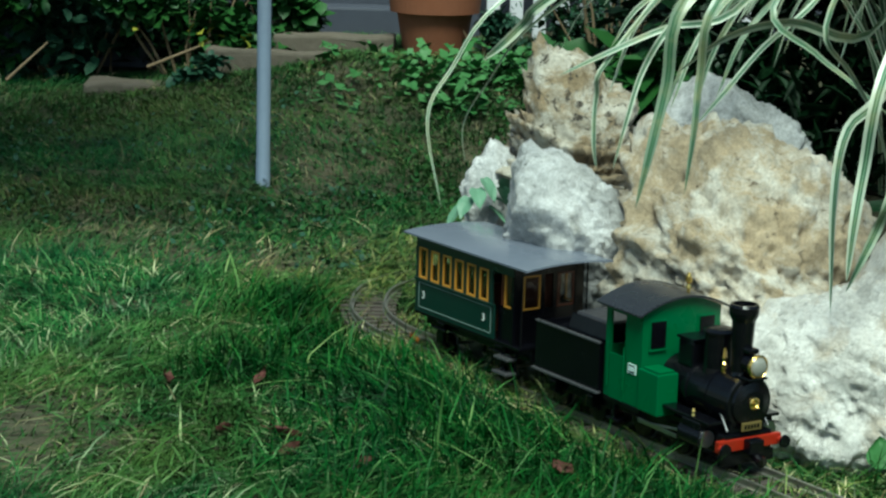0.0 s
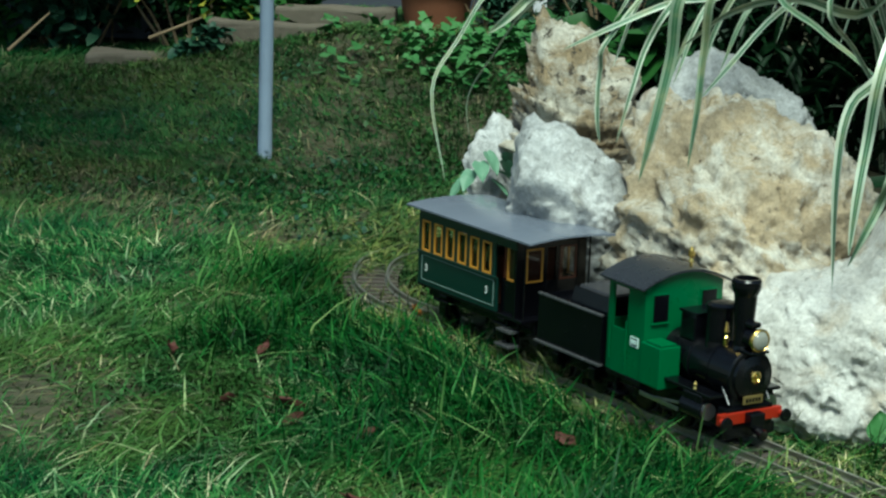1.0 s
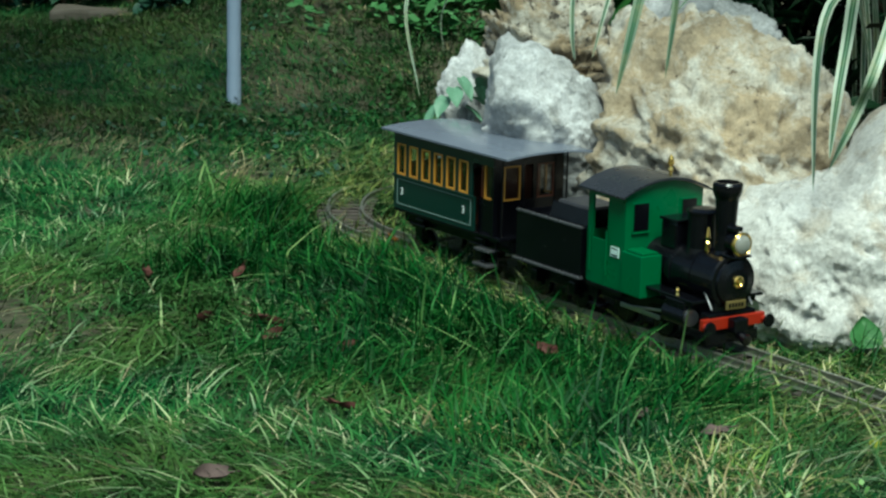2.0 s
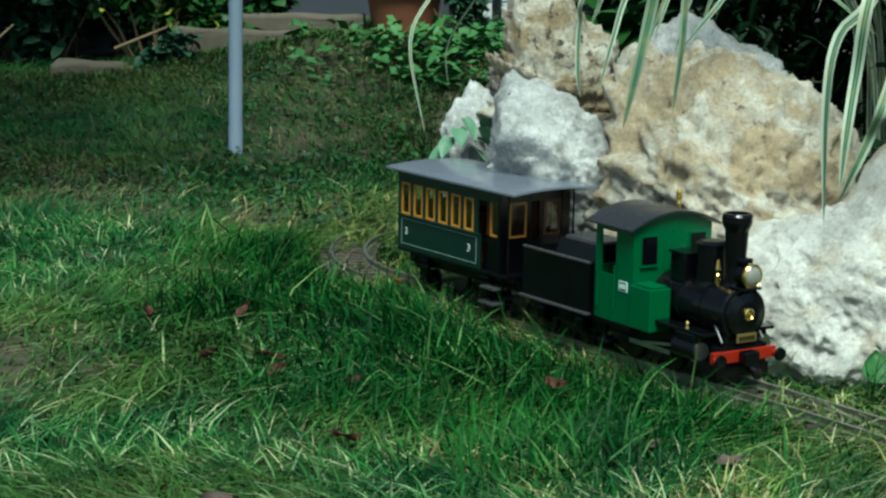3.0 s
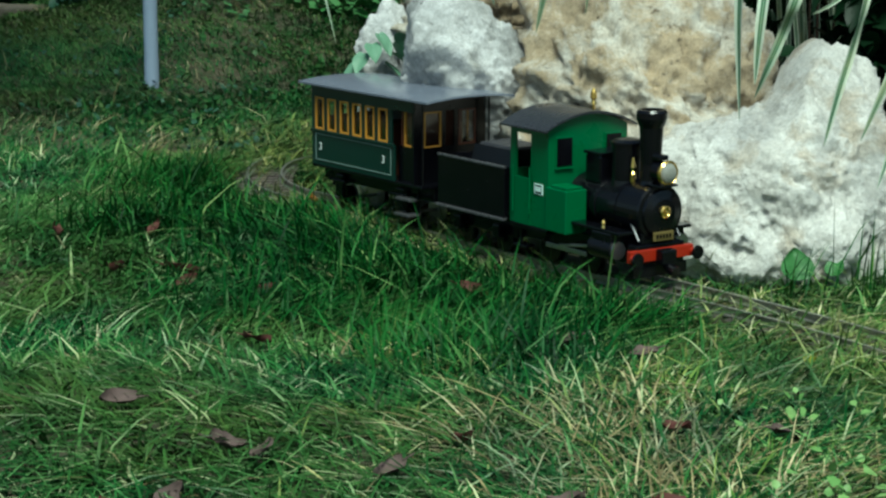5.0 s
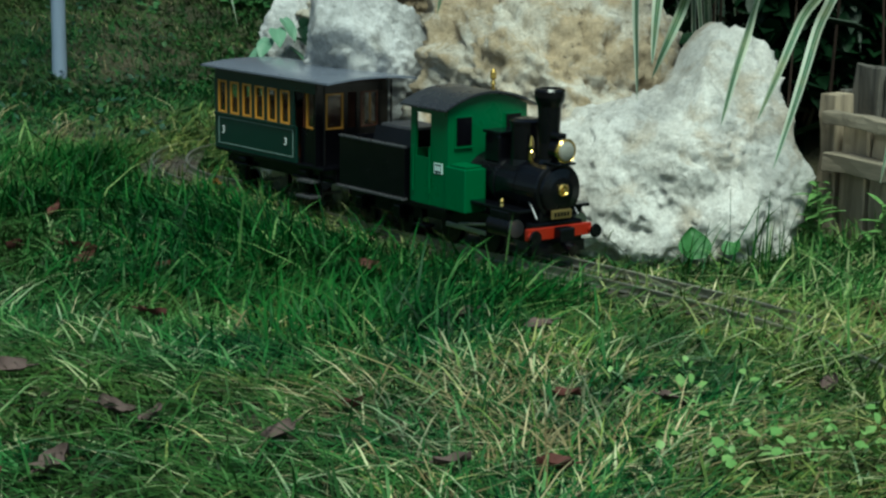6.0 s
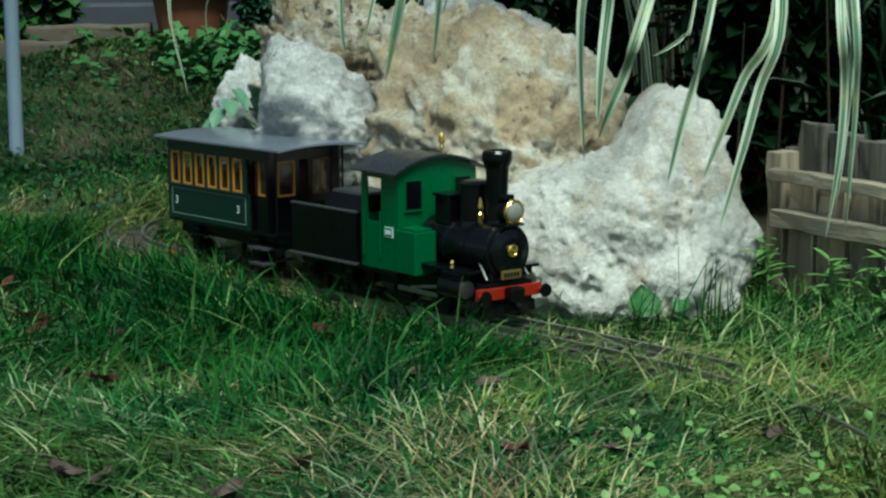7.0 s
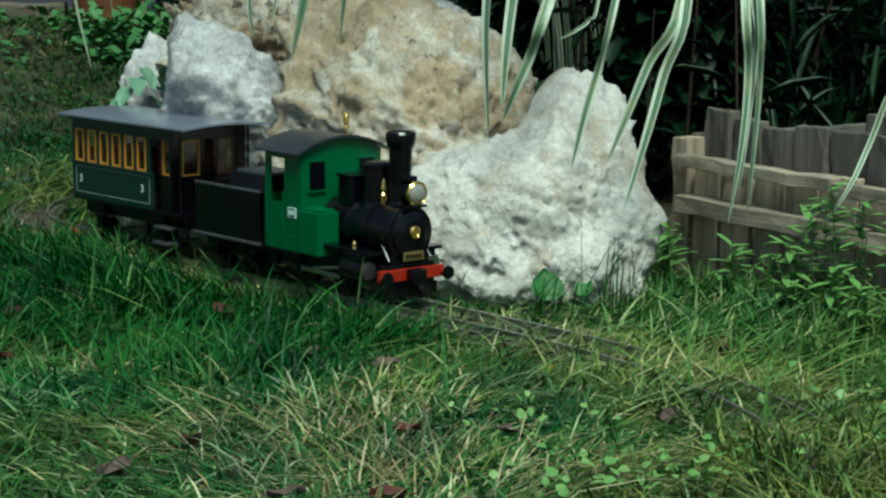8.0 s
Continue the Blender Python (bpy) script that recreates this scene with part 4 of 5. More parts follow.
# ---- grass ----
def blades(count, xr, yr, height, width, seed, keep=None, lean=0.7, dense=None):
    """Arrays of curved grass blades: vertices, faces, face starts."""
    rng = np.random.default_rng(seed)
    x = rng.uniform(*xr, count)
    y = rng.uniform(*yr, count)
    # tufts: pull the blades towards random centres
    m = max(1, count // 14)
    tx, ty = rng.uniform(*xr, m), rng.uniform(*yr, m)
    pick = rng.integers(0, m, count)
    tuft = rng.random(count) < 0.6
    x = np.where(tuft, tx[pick] + rng.normal(0, 0.010, count), x)
    y = np.where(tuft, ty[pick] + rng.normal(0, 0.010, count), y)
    tall = rng.normal(1, 0.25, m)[pick]
    ok = np.ones(count, bool)
    if keep is not None:
        ok = rng.random(count) < keep(x, y)
    x, y, tall = x[ok], y[ok], tall[ok]
    n = len(x)
    h = np.abs(rng.normal(height, height * 0.38, n)) * np.where(tuft[ok], tall, 1) + height * 0.15
    if dense is not None:
        h = h * dense(x, y)
    w = rng.uniform(0.6, 1.3, n) * width
    a = rng.uniform(0, 2 * np.pi, n)
    a = np.where(rng.random(n) < 0.55, 2.2 * np.sin(3.1 * x + 1.7 * y) + 2.0 * np.cos(4.3 * y - 2.0 * x) + rng.normal(0, 0.6, n), a)
    k = np.clip(rng.normal(lean, 0.5, n), 0.1, 2.4)
    face = a + rng.normal(np.pi / 2, 0.5, n)
    dx, dy, wx, wy = np.cos(a), np.sin(a), np.cos(face), np.sin(face)
    z0 = ground_z(x, y) - 0.006
    V = np.zeros((n, 7, 3), np.float32)
    for i, (u, ww) in enumerate(((0.0, 0.8), (0.4, 1.0), (0.75, 0.7), (1.0, 0.0))):
        r = h * k * u ** 1.8
        zz = z0 + h * (u - np.minimum(0.28 * k, 0.62) * u ** 2.2)
        cx, cy = x + dx * r, y + dy * r
        if i < 3:
            V[:, 2 * i] = np.stack([cx - wx * w * ww / 2, cy - wy * w * ww / 2, zz], 1)
            V[:, 2 * i + 1] = np.stack([cx + wx * w * ww / 2, cy + wy * w * ww / 2, zz], 1)
        else:
            V[:, 6] = np.stack([cx, cy, zz], 1)
    base = (np.arange(n) * 7)[:, None]
    F = base + np.array([[0, 1, 3, 2, 2, 3, 5, 4, 4, 5, 6]])
    starts = (np.arange(n) * 11)[:, None] + np.array([[0, 4, 8]])
    return V.reshape(-1, 3), F.ravel(), starts.ravel()


STEP = LINE[::4]


def track_distance(x, y):
    d = np.full(len(x), 9.0)
    side = np.zeros(len(x))
    for i in range(len(STEP) - 1):
        q = np.hypot(x - STEP[i, 0], y - STEP[i, 1])
        near = q < d
        t = STEP[i + 1] - STEP[i]
        cr = t[0] * (y - STEP[i, 1]) - t[1] * (x - STEP[i, 0])
        side = np.where(near, np.sign(cr), side)
        d = np.where(near, q, d)
    return d * side


def wave(x, y, f, ph):
    return 0.5 + 0.5 * np.sin(f * x + ph + 1.7 * np.sin(f * 0.7 * y + ph)) * np.cos(f * 0.8 * y - ph * 0.6 + 1.3 * np.sin(f * 0.6 * x))


BARE = ((-0.41, 1.98, 0.09), (-0.45, 2.07, 0.08), (-0.24, 2.82, 0.075), (-0.39, 2.84, 0.06), (-0.21, 3.36, 0.10), (-0.50, 2.98, 0.10), (-0.16, 3.75, 0.12), (-0.10, 2.60, 0.05), (0.03, 2.50, 0.06))


def bare(x, y):
    """One in the open, falling to nought in the bare patches."""
    k = np.ones(len(x))
    for cx, cy, r in BARE:
        k *= 1 - 0.75 * np.exp(-(((x - cx) / (r * 0.9)) ** 2 + ((y - cy) / (r * 1.6)) ** 2))
    return k


def in_view(x, y):
    bed = (y > 2.42) & (x > 0.13 + 0.06 * (y - 2.5))
    return ((x > -0.27 * y - 0.10) & (x < 0.42 * y + 0.12) & ~bed).astype(float)


def off_track(x, y):
    d = np.abs(track_distance(x, y))
    return np.where(np.abs(d - 0.0225) < 0.004, 0.35, np.where(d < 0.045, 0.8, 0.95))


def short_by_track(x, y):
    d = np.abs(track_distance(x, y))
    return np.clip(0.62 + (d - 0.02) * 5, 0.62, 1.0) * (0.75 + 0.5 * wave(x, y, 7, 0.4))


def grass(name, label, material, *args, **kw):
    V, F, s = blades(*args, **kw)
    me = raw_mesh(name, V, F, s, material)
    tagged(new(name, me), label, "grass", kind="stuff")


TALL = ((0.02, 2.18, 0.11, 0.14), (0.10, 2.05, 0.09, 0.10), (-0.05, 2.30, 0.10, 0.12), (0.18, 1.90, 0.09, 0.10), (-0.12, 2.42, 0.08, 0.10), (0.14, 1.74, 0.10, 0.10), (-0.02, 1.92, 0.11, 0.11), (0.24, 1.80, 0.06, 0.09), (-0.24, 2.30, 0.07, 0.08), (-0.20, 2.60, 0.07, 0.07), (0.63, 1.93, 0.05, 0.05))


def tall_zone(x, y):
    k = np.zeros(len(x))
    for cx, cy, rx, ry in TALL:
        k = np.maximum(k, np.exp(-((x - cx) / rx) ** 2 - ((y - cy) / ry) ** 2))
    d = track_distance(x, y)
    return k * (0.35 + 0.9 * wave(x, y, 19, 0.7)) * np.where(np.abs(d) < 0.055, 0.05, 1.0)


grass("lawn_grass", "short green lawn grass with some dry blades", M_GRASS, 150000, (-0.75, 1.25), (1.0, 2.75), 0.020, 0.0023, 1, keep=lambda x, y: in_view(x, y) * off_track(x, y) * bare(x, y), lean=1.5, dense=short_by_track)
grass("lawn_grass", "short green lawn grass farther back", M_GRASS_FAR, 230000, (-1.2, 1.0), (2.65, 4.3), 0.013, 0.0019, 2, keep=lambda x, y: in_view(x, y) * bare(x, y) * np.clip(1.5 - 0.17 * y, 0.4, 1), lean=1.2)
grass("tall_grass", "tall dark green grass tufts along the track", M_DARK_GRASS, 125000, (-0.4, 1.0), (1.5, 2.75), 0.034, 0.0023, 3, keep=lambda x, y: in_view(x, y) * tall_zone(x, y), lean=0.9)
grass("dry_grass", "flattened straw-coloured dead grass", M_STRAW, 30000, (-0.95, 1.0), (1.1, 4.2), 0.022, 0.0016, 4, keep=lambda x, y: in_view(x, y) * off_track(x, y) * (0.25 + 0.75 * (1 - bare(x, y))) * np.where(y < 1.9, 0.5, 0.45) * (0.3 + 0.7 * wave(x, y, 5, 1.0)), lean=1.6)


def on_bed(x, y):
    d = np.abs(track_distance(x, y))
    hide = np.where((np.abs(d - 0.0225) < 0.003) & (y > 1.6), 0.35, 1.0)
    return np.where(d < 0.052, 1.0, 0.0) * hide * np.where(y > 2.45, 0.18, np.where(y < 1.66, 2.6, 0.9)) * (0.35 + 0.65 * wave(x, y, 16, 0.9))


grass("track_grass", "short grass and moss growing through the track", M_MOSSY, 120000, (-0.2, 0.75), (1.1, 2.6), 0.024, 0.0021, 5, keep=on_bed, lean=1.1)
grass("dry_grass", "dead grass caught between the rails", M_STRAW, 30000, (-0.2, 0.75), (1.1, 2.6), 0.024, 0.0016, 6, keep=on_bed, lean=1.8)


def overgrown(x, y):
    d = np.abs(track_distance(x, y))
    return np.where(d < 0.075, 1.0, 0.0) * np.clip((1.67 - y) / 0.12, 0, 1) * (0.45 + 0.55 * wave(x, y, 21, 0.3))


grass("track_grass", "grass grown over the near end of the track", M_MOSSY, 46000, (0.38, 0.66), (1.1, 1.78), 0.026, 0.0022, 12, keep=overgrown, lean=1.3)
grass("lawn_grass", "fresh green grass grown over the near end of the track", M_FRESH, 7000, (0.38, 0.66), (1.1, 1.78), 0.034, 0.0024, 13, keep=overgrown, lean=1.0)


def straw_zone(x, y):
    k = np.exp(-((x - 0.28) / 0.16) ** 2 - ((y - 1.40) / 0.16) ** 2)
    return in_view(x, y) * np.clip(0.5 * k * wave(x, y, 13, 1.1), 0, 1)


grass("dry_grass", "pale flattened dead grass in the near lawn", M_STRAW, 42000, (-0.1, 0.7), (1.05, 1.85), 0.026, 0.0017, 14, keep=straw_zone, lean=1.9)


def mossy_zone(x, y):
    k = np.exp(-((x - 0.50) / 0.28) ** 2 - ((y - 1.55) / 0.36) ** 2)
    k = np.maximum(k, 0.6 * np.exp(-((x + 0.02) / 0.10) ** 2 - ((y - 2.75) / 0.25) ** 2))
    return in_view(x, y) * off_track(x, y) * np.clip(k * (0.25 + wave(x, y, 9, 2.0)), 0, 1)


grass("mossy_grass", "yellowish mossy grass beside the track", M_MOSSY, 130000, (-0.25, 1.0), (1.05, 3.0), 0.021, 0.0021, 7, keep=mossy_zone, lean=1.4)


def stem_zone(x, y):
    return np.where((y > 1.90) & (y < 1.955) & (x > 0.38) & (x < 0.60), 1.0, 0.0)


grass("grass_stems", "a few thin tall grass stems in front of the white rock", M_DARK_GRASS, 900, (0.36, 0.62), (1.88, 1.97), 0.060, 0.0016, 8, keep=lambda x, y: 0.10 * stem_zone(x, y), lean=0.5)

grass("dry_grass", "dead straw-coloured grass in the farther lawn", M_STRAW, 60000, (-1.1, 0.5), (2.6, 4.0), 0.013, 0.0018, 9, keep=lambda x, y: in_view(x, y) * np.clip(1.25 - bare(x, y) * 0.7, 0, 1) * (0.08 + 0.5 * wave(x, y, 4.5, 2.2) ** 2), lean=1.8)


def fresh_zone(x, y):
    return in_view(x, y) * off_track(x, y) * np.exp(-((x - 0.68) / 0.12) ** 2 - ((y - 1.80) / 0.17) ** 2)


grass("fresh_grass", "lush bright green grass in front of the planter", M_FRESH, 42000, (0.4, 0.95), (1.4, 2.15), 0.034, 0.0026, 11, keep=fresh_zone, lean=0.9)


# ---- plants ----
def strip(points, width, material, name, parent, seed=0, n=14, roll=0.0):
    """A long arching leaf through a few points, tapered to its tip, with a shallow fold along the middle."""
    P = smooth_line(points, max(3, n // (len(points) - 1) + 1))
    rnd = random.Random(seed)
    T = np.gradient(P, axis=0)
    T /= np.linalg.norm(T, axis=1)[:, None] + 1e-9
    face = Vector((rnd.uniform(-0.5, 0.5), -1.0, rnd.uniform(0.0, 0.5))).normalized()
    V, UV, m = [], [], len(P)
    for i in range(m):
        u = i / (m - 1)
        t = Vector(T[i])
        side = t.cross(face)
        side = side.normalized() if side.length > 1e-4 else Vector((1, 0, 0))
        side = Matrix.Rotation(roll + 0.7 * math.sin(2.5 * u + seed), 3, t) @ side
        nrm = side.cross(t).normalized()
        w = width * (0.75 + 0.25 * math.sin(math.pi * min(1, u * 1.2))) * min(1.0, ((1 - u) / 0.16) ** 0.6 + 0.02)
        c = Vector(P[i])
        for k, q in ((-0.5, 0.0), (-0.25, 0.10), (0.0, 0.14), (0.25, 0.10), (0.5, 0.0)):
            V.append(c + side * (k * w) - nrm * (q * w))
            UV.append((k + 0.5, u))
    F = []
    for i in range(m - 1):
        for k in range(4):
            a = i * 5 + k
            F += [a, a + 1, a + 6, a + 5]
    me = raw_mesh(name, [tuple(v) for v in V], F, np.arange(len(F) // 4) * 4, material, UV)
    me.shade_smooth()
    ob = new(name, me)
    ob.parent = parent
    return ob


CLUMP = (0.78, 2.86)
clump = thing("variegated_grass", Matrix.Identity(4), "large clump of arching green and white striped ornamental grass", "ornamental grass")
clump_seed = [10]


def hanging(y, width, *xz):
    """A leaf of the clump that hangs forward: its hanging end is given, its upper part rises from the clump."""
    clump_seed[0] += 1
    rnd = random.Random(clump_seed[0])
    top = xz[0]
    root = (CLUMP[0] + rnd.uniform(-0.08, 0.08), CLUMP[1] + rnd.uniform(-0.06, 0.06), 0.02)
    lift = max(0.06, 0.62 - top[1])
    p1 = (top[0] * 0.75 + root[0] * 0.25, y * 0.8 + root[1] * 0.2, top[1] + lift * 0.55)
    p2 = (top[0] * 0.35 + root[0] * 0.65, y * 0.35 + root[1] * 0.65, top[1] + lift * 0.75)
    p3 = (root[0], root[1], top[1] * 0.6)
    pts = [root, p3, p2, p1] + [(x, y + 0.01 * math.sin(3 * i), z) for i, (x, z) in enumerate(xz)]
    strip(pts, width, M_BLADE, "leaf", clump, clump_seed[0], 34)


hanging(2.15, 0.015, (0.258, 0.459), (0.242, 0.367), (0.227, 0.293), (0.215, 0.23))
hanging(2.12, 0.012, (0.288, 0.462), (0.274, 0.384), (0.27, 0.323), (0.264, 0.252))
hanging(2.30, 0.009, (0.192, 0.379), (0.178, 0.333), (0.177, 0.28), (0.182, 0.247))
hanging(2.20, 0.005, (0.063, 0.449), (0.01, 0.373), (-0.016, 0.316), (0.002, 0.214))
hanging(2.20, 0.005, (0.107, 0.432), (0.048, 0.355), (0.024, 0.311), (0.027, 0.266))
hanging(2.20, 0.014, (0.113, 0.451), (0.089, 0.425), (0.065, 0.401), (0.044, 0.382))
hanging(2.30, 0.009, (0.332, 0.435), (0.256, 0.414), (0.179, 0.379), (0.134, 0.355))
hanging(1.98, 0.016, (0.441, 0.394), (0.406, 0.348), (0.396, 0.279), (0.402, 0.156))
hanging(1.96, 0.014, (0.434, 0.408), (0.421, 0.312), (0.414, 0.254), (0.412, 0.196))
hanging(1.98, 0.013, (0.46, 0.30), (0.444, 0.25), (0.428, 0.213), (0.416, 0.18))
hanging(2.25, 0.008, (0.262, 0.431), (0.227, 0.373), (0.21, 0.315), (0.197, 0.256))
hanging(2.20, 0.015, (0.468, 0.423), (0.381, 0.433), (0.313, 0.416), (0.259, 0.374))
hanging(1.98, 0.013, (0.529, 0.303), (0.514, 0.235), (0.5, 0.189), (0.488, 0.132))
hanging(1.98, 0.011, (0.597, 0.304), (0.566, 0.241), (0.544, 0.189), (0.525, 0.137))
hanging(1.97, 0.015, (0.6, 0.304), (0.579, 0.23), (0.563, 0.173), (0.541, 0.089))
hanging(1.93, 0.010, (0.649, 0.306), (0.655, 0.239), (0.65, 0.165), (0.64, 0.08))
hanging(1.93, 0.010, (0.664, 0.306), (0.667, 0.222), (0.661, 0.137), (0.66, 0.085))
hanging(1.94, 0.009, (0.661, 0.306), (0.665, 0.249), (0.656, 0.164), (0.653, 0.113))
hanging(2.00, 0.005, (0.516, 0.303), (0.508, 0.283), (0.491, 0.271), (0.476, 0.262))
hanging(1.85, 0.007, (0.90, 0.27), (0.82, 0.262), (0.775, 0.225), (0.757, 0.174), (0.734, 0.13), (0.713, 0.091))
hanging(2.10, 0.010, (0.40, 0.44), (0.43, 0.39), (0.46, 0.34), (0.48, 0.28))
hanging(2.25, 0.009, (0.42, 0.46), (0.36, 0.40), (0.32, 0.35), (0.29, 0.31))
hanging(2.20, 0.008, (0.36, 0.45), (0.41, 0.40), (0.45, 0.37), (0.50, 0.33))


def fill_clump(n):
    """Thin arching leaves over and behind the stones."""
    rnd = random.Random(77)
    for i in range(n):
        left = i % 4 != 0
        dx = -rnd.uniform(0.12, 0.50) if left else rnd.uniform(-0.05, 0.4)
        dy = rnd.uniform(-0.45, 0.12) if left else rnd.uniform(-0.1, 0.3)
        root = Vector((CLUMP[0] + rnd.gauss(0, 0.06), CLUMP[1] + rnd.gauss(0, 0.04), 0.05))
        h = rnd.uniform(0.40, 0.56)
        e = rnd.uniform(0.05, 0.45) if left else 0.1
        end = h * (1 - e)
        pts = [root, root + Vector((dx * 0.12, dy * 0.12, h * 0.6)), root + Vector((dx * 0.45, dy * 0.45, h * 1.0)), root + Vector((dx * 0.8, dy * 0.8, h * 0.97)), root + Vector((dx * 1.05, dy * 1.05, (h + end) / 2)), root + Vector((dx * 1.15, dy * 1.12, end))]
        strip([tuple(p) for p in pts], rnd.uniform(0.004, 0.010), M_BLADE, "leaf", clump, 100 + i, 20)


fill_clump(72)



def leaf_cloud(name, label, category, material, count, centre, radius, size, seed, upright=0.5, broad=0.55, kind="stuff", parent=None, low=False):
    """Many small folded leaves in an uneven cloud of several lobes."""
    rng = np.random.default_rng(seed)
    c = np.array(centre)
    R = np.array(radius)
    lobes = max(3, count // 260)
    L = rng.uniform(-0.75, 0.75, (lobes, 3)) * R
    pick = rng.integers(0, lobes, count)
    d = rng.normal(0, 1, (count, 3))
    d /= np.linalg.norm(d, axis=1)[:, None]
    p = c + L[pick] + d * (rng.random((count, 1)) ** 0.5) * R * 0.45
    if low:
        p[:, 2] = ground_z(p[:, 0], p[:, 1]) + c[2] * rng.uniform(0.2, 1.4, count)
    elif parent is None:
        p[:, 2] = np.maximum(p[:, 2], ground_z(p[:, 0], p[:, 1]) + 0.006)
    else:
        p[:, 2] = np.maximum(p[:, 2], 0.004)
    s = size * rng.uniform(0.6, 1.35, count)
    a = rng.uniform(0, 2 * np.pi, count)
    pitch = rng.normal(0.1 - upright * 0.5, 0.5, count)
    t = np.stack([np.cos(a) * np.cos(pitch), np.sin(a) * np.cos(pitch), np.sin(pitch)], 1)
    side = np.stack([-np.sin(a), np.cos(a), rng.normal(0, 0.35, count)], 1)
    nrm = np.cross(t, side)
    w = broad * s[:, None]
    s = s[:, None]
    V = np.zeros((count, 8, 3), np.float32)
    V[:, 0] = p
    V[:, 1] = p + t * s * 0.35 + side * w * 0.46 + nrm * s * 0.06
    V[:, 2] = p + t * s * 0.38 - nrm * s * 0.03
    V[:, 3] = p + t * s * 0.35 - side * w * 0.46 + nrm * s * 0.06
    V[:, 4] = p + t * s * 0.72 + side * w * 0.36 + nrm * s * 0.02
    V[:, 5] = p + t * s * 0.74 - nrm * s * 0.05
    V[:, 6] = p + t * s * 0.72 - side * w * 0.36 + nrm * s * 0.02
    V[:, 7] = p + t * s - nrm * s * 0.12
    F = (np.arange(count) * 8)[:, None] + np.array([[0, 2, 1, 0, 3, 2, 1, 2, 5, 4, 2, 3, 6, 5, 4, 5, 7, 5, 6, 7]])
    st = (np.arange(count) * 20)[:, None] + np.array([[0, 3, 6, 10, 14, 17]])
    ob = new(name, raw_mesh(name, V.reshape(-1, 3), F.ravel(), st.ravel(), material))
    ob.parent = parent
    if parent is None:
        tagged(ob, label, category, kind=kind)
    elif kind:
        ob["kind"] = kind
    return ob


def weeds(name, label, material, count, xr, yr, size, seed, phase, rise=0.014):
    """Small round leaves in loose drifts over the lawn."""
    rng = np.random.default_rng(seed)
    x, y = rng.uniform(*xr, count), rng.uniform(*yr, count)
    ok = rng.random(count) < np.clip(1.6 * wave(x, y, 8, phase) * wave(x, y, 17, phase * 2) * bare(x, y), 0, 1)
    x, y = x[ok], y[ok]
    n = len(x)
    s = size * rng.uniform(0.5, 1.5, n)[:, None]
    a = rng.uniform(0, 2 * np.pi, n)
    p = np.stack([x, y, ground_z(x, y) + rng.uniform(0.002, rise, n)], 1)
    t = np.stack([np.cos(a), np.sin(a), rng.normal(0.15, 0.4, n)], 1)
    b = np.stack([-np.sin(a), np.cos(a), rng.normal(0, 0.4, n)], 1)
    V = np.stack([p, p + t * s * 0.5 + b * s * 0.5, p + t * s * 0.5 + np.array([0, 0, -0.0008]), p + t * s * 0.5 - b * s * 0.5, p + t * s], 1)
    F = (np.arange(n) * 5)[:, None] + np.array([[0, 2, 1, 0, 3, 2, 1, 2, 4, 2, 3, 4]])
    st = (np.arange(n) * 12)[:, None] + np.array([[0, 3, 6, 9]])
    tagged(new(name, raw_mesh(name, V.reshape(-1, 3), F.ravel(), st.ravel(), material)), label, "weeds", kind="stuff")


def shrub(name, label, material, count, centre, radius, size, seed, stems=9, category="shrub", broad=0.55, upright=0.5):
    base = Vector((centre[0], centre[1], float(ground_z(centre[0], centre[1]))))
    s = thing(name, Matrix.Translation(base), label, category)
    rnd = random.Random(seed)
    for i in range(stems):
        tip = Vector((rnd.uniform(-0.7, 0.7) * radius[0], rnd.uniform(-0.7, 0.7) * radius[1], centre[2] - base.z + rnd.uniform(-0.1, 0.6) * radius[2]))
        foot = Vector((tip.x * 0.3, tip.y * 0.3, -0.02))
        mid = (foot + tip) / 2 + Vector((rnd.uniform(-0.02, 0.02), 0, 0))
        bm = tube(foot, mid, 0.0035, 0.0027, 8)
        tube(mid, tip, 0.0027, 0.001, 8, bm)
        part("stem", bm, M_TWIG, s)
    leaves = leaf_cloud("foliage", "", "", material, count, tuple(Vector(centre) - base), radius, size, seed, upright, broad=broad, parent=s)
    return s


# dark growth behind the stones and beyond the clump; its darkest leaf colour holds the shade
shrub("shade_dark_shrub", "dense shrub behind the rockery, deep shade put into its dark green leaf colour", M_LEAF_SHADE, 9500, (0.95, 3.10, 0.42), (0.66, 0.22, 0.55), 0.07, 31, 22, broad=0.16, upright=-0.8)
shrub("shade_dark_shrub", "dense shrub behind the planter, deep shade put into its dark green leaf colour", M_LEAF_SHADE, 9000, (1.22, 2.62, 0.40), (0.46, 0.30, 0.52), 0.085, 32, 18, broad=0.11, upright=-1.2)
shrub("shade_dark_shrub", "broad-leaved shrub behind the tall rock, leaf colour darkened as shade", M_LEAF_SHADE, 6500, (0.62, 3.25, 0.34), (0.36, 0.22, 0.42), 0.045, 33, 14)
shrub("shade_dark_shrub", "low green shrub between the rocks and the planter, leaf colour darkened as shade", M_LEAF_SHADE, 2600, (0.72, 2.55, 0.17), (0.20, 0.07, 0.19), 0.055, 30, 10, broad=0.5)
shrub("conifer_shrub", "bluish green conifer shrub behind the tall rock", M_LEAF_BLUE, 3200, (0.32, 3.85, 0.30), (0.22, 0.16, 0.26), 0.016, 34, 12, broad=0.22)
shrub("broad_leaf_plant", "low broad-leaved green plant behind the rocks", M_LEAF, 260, (0.33, 3.05, 0.19), (0.13, 0.10, 0.10), 0.075, 35, 8, "plant", 0.7)
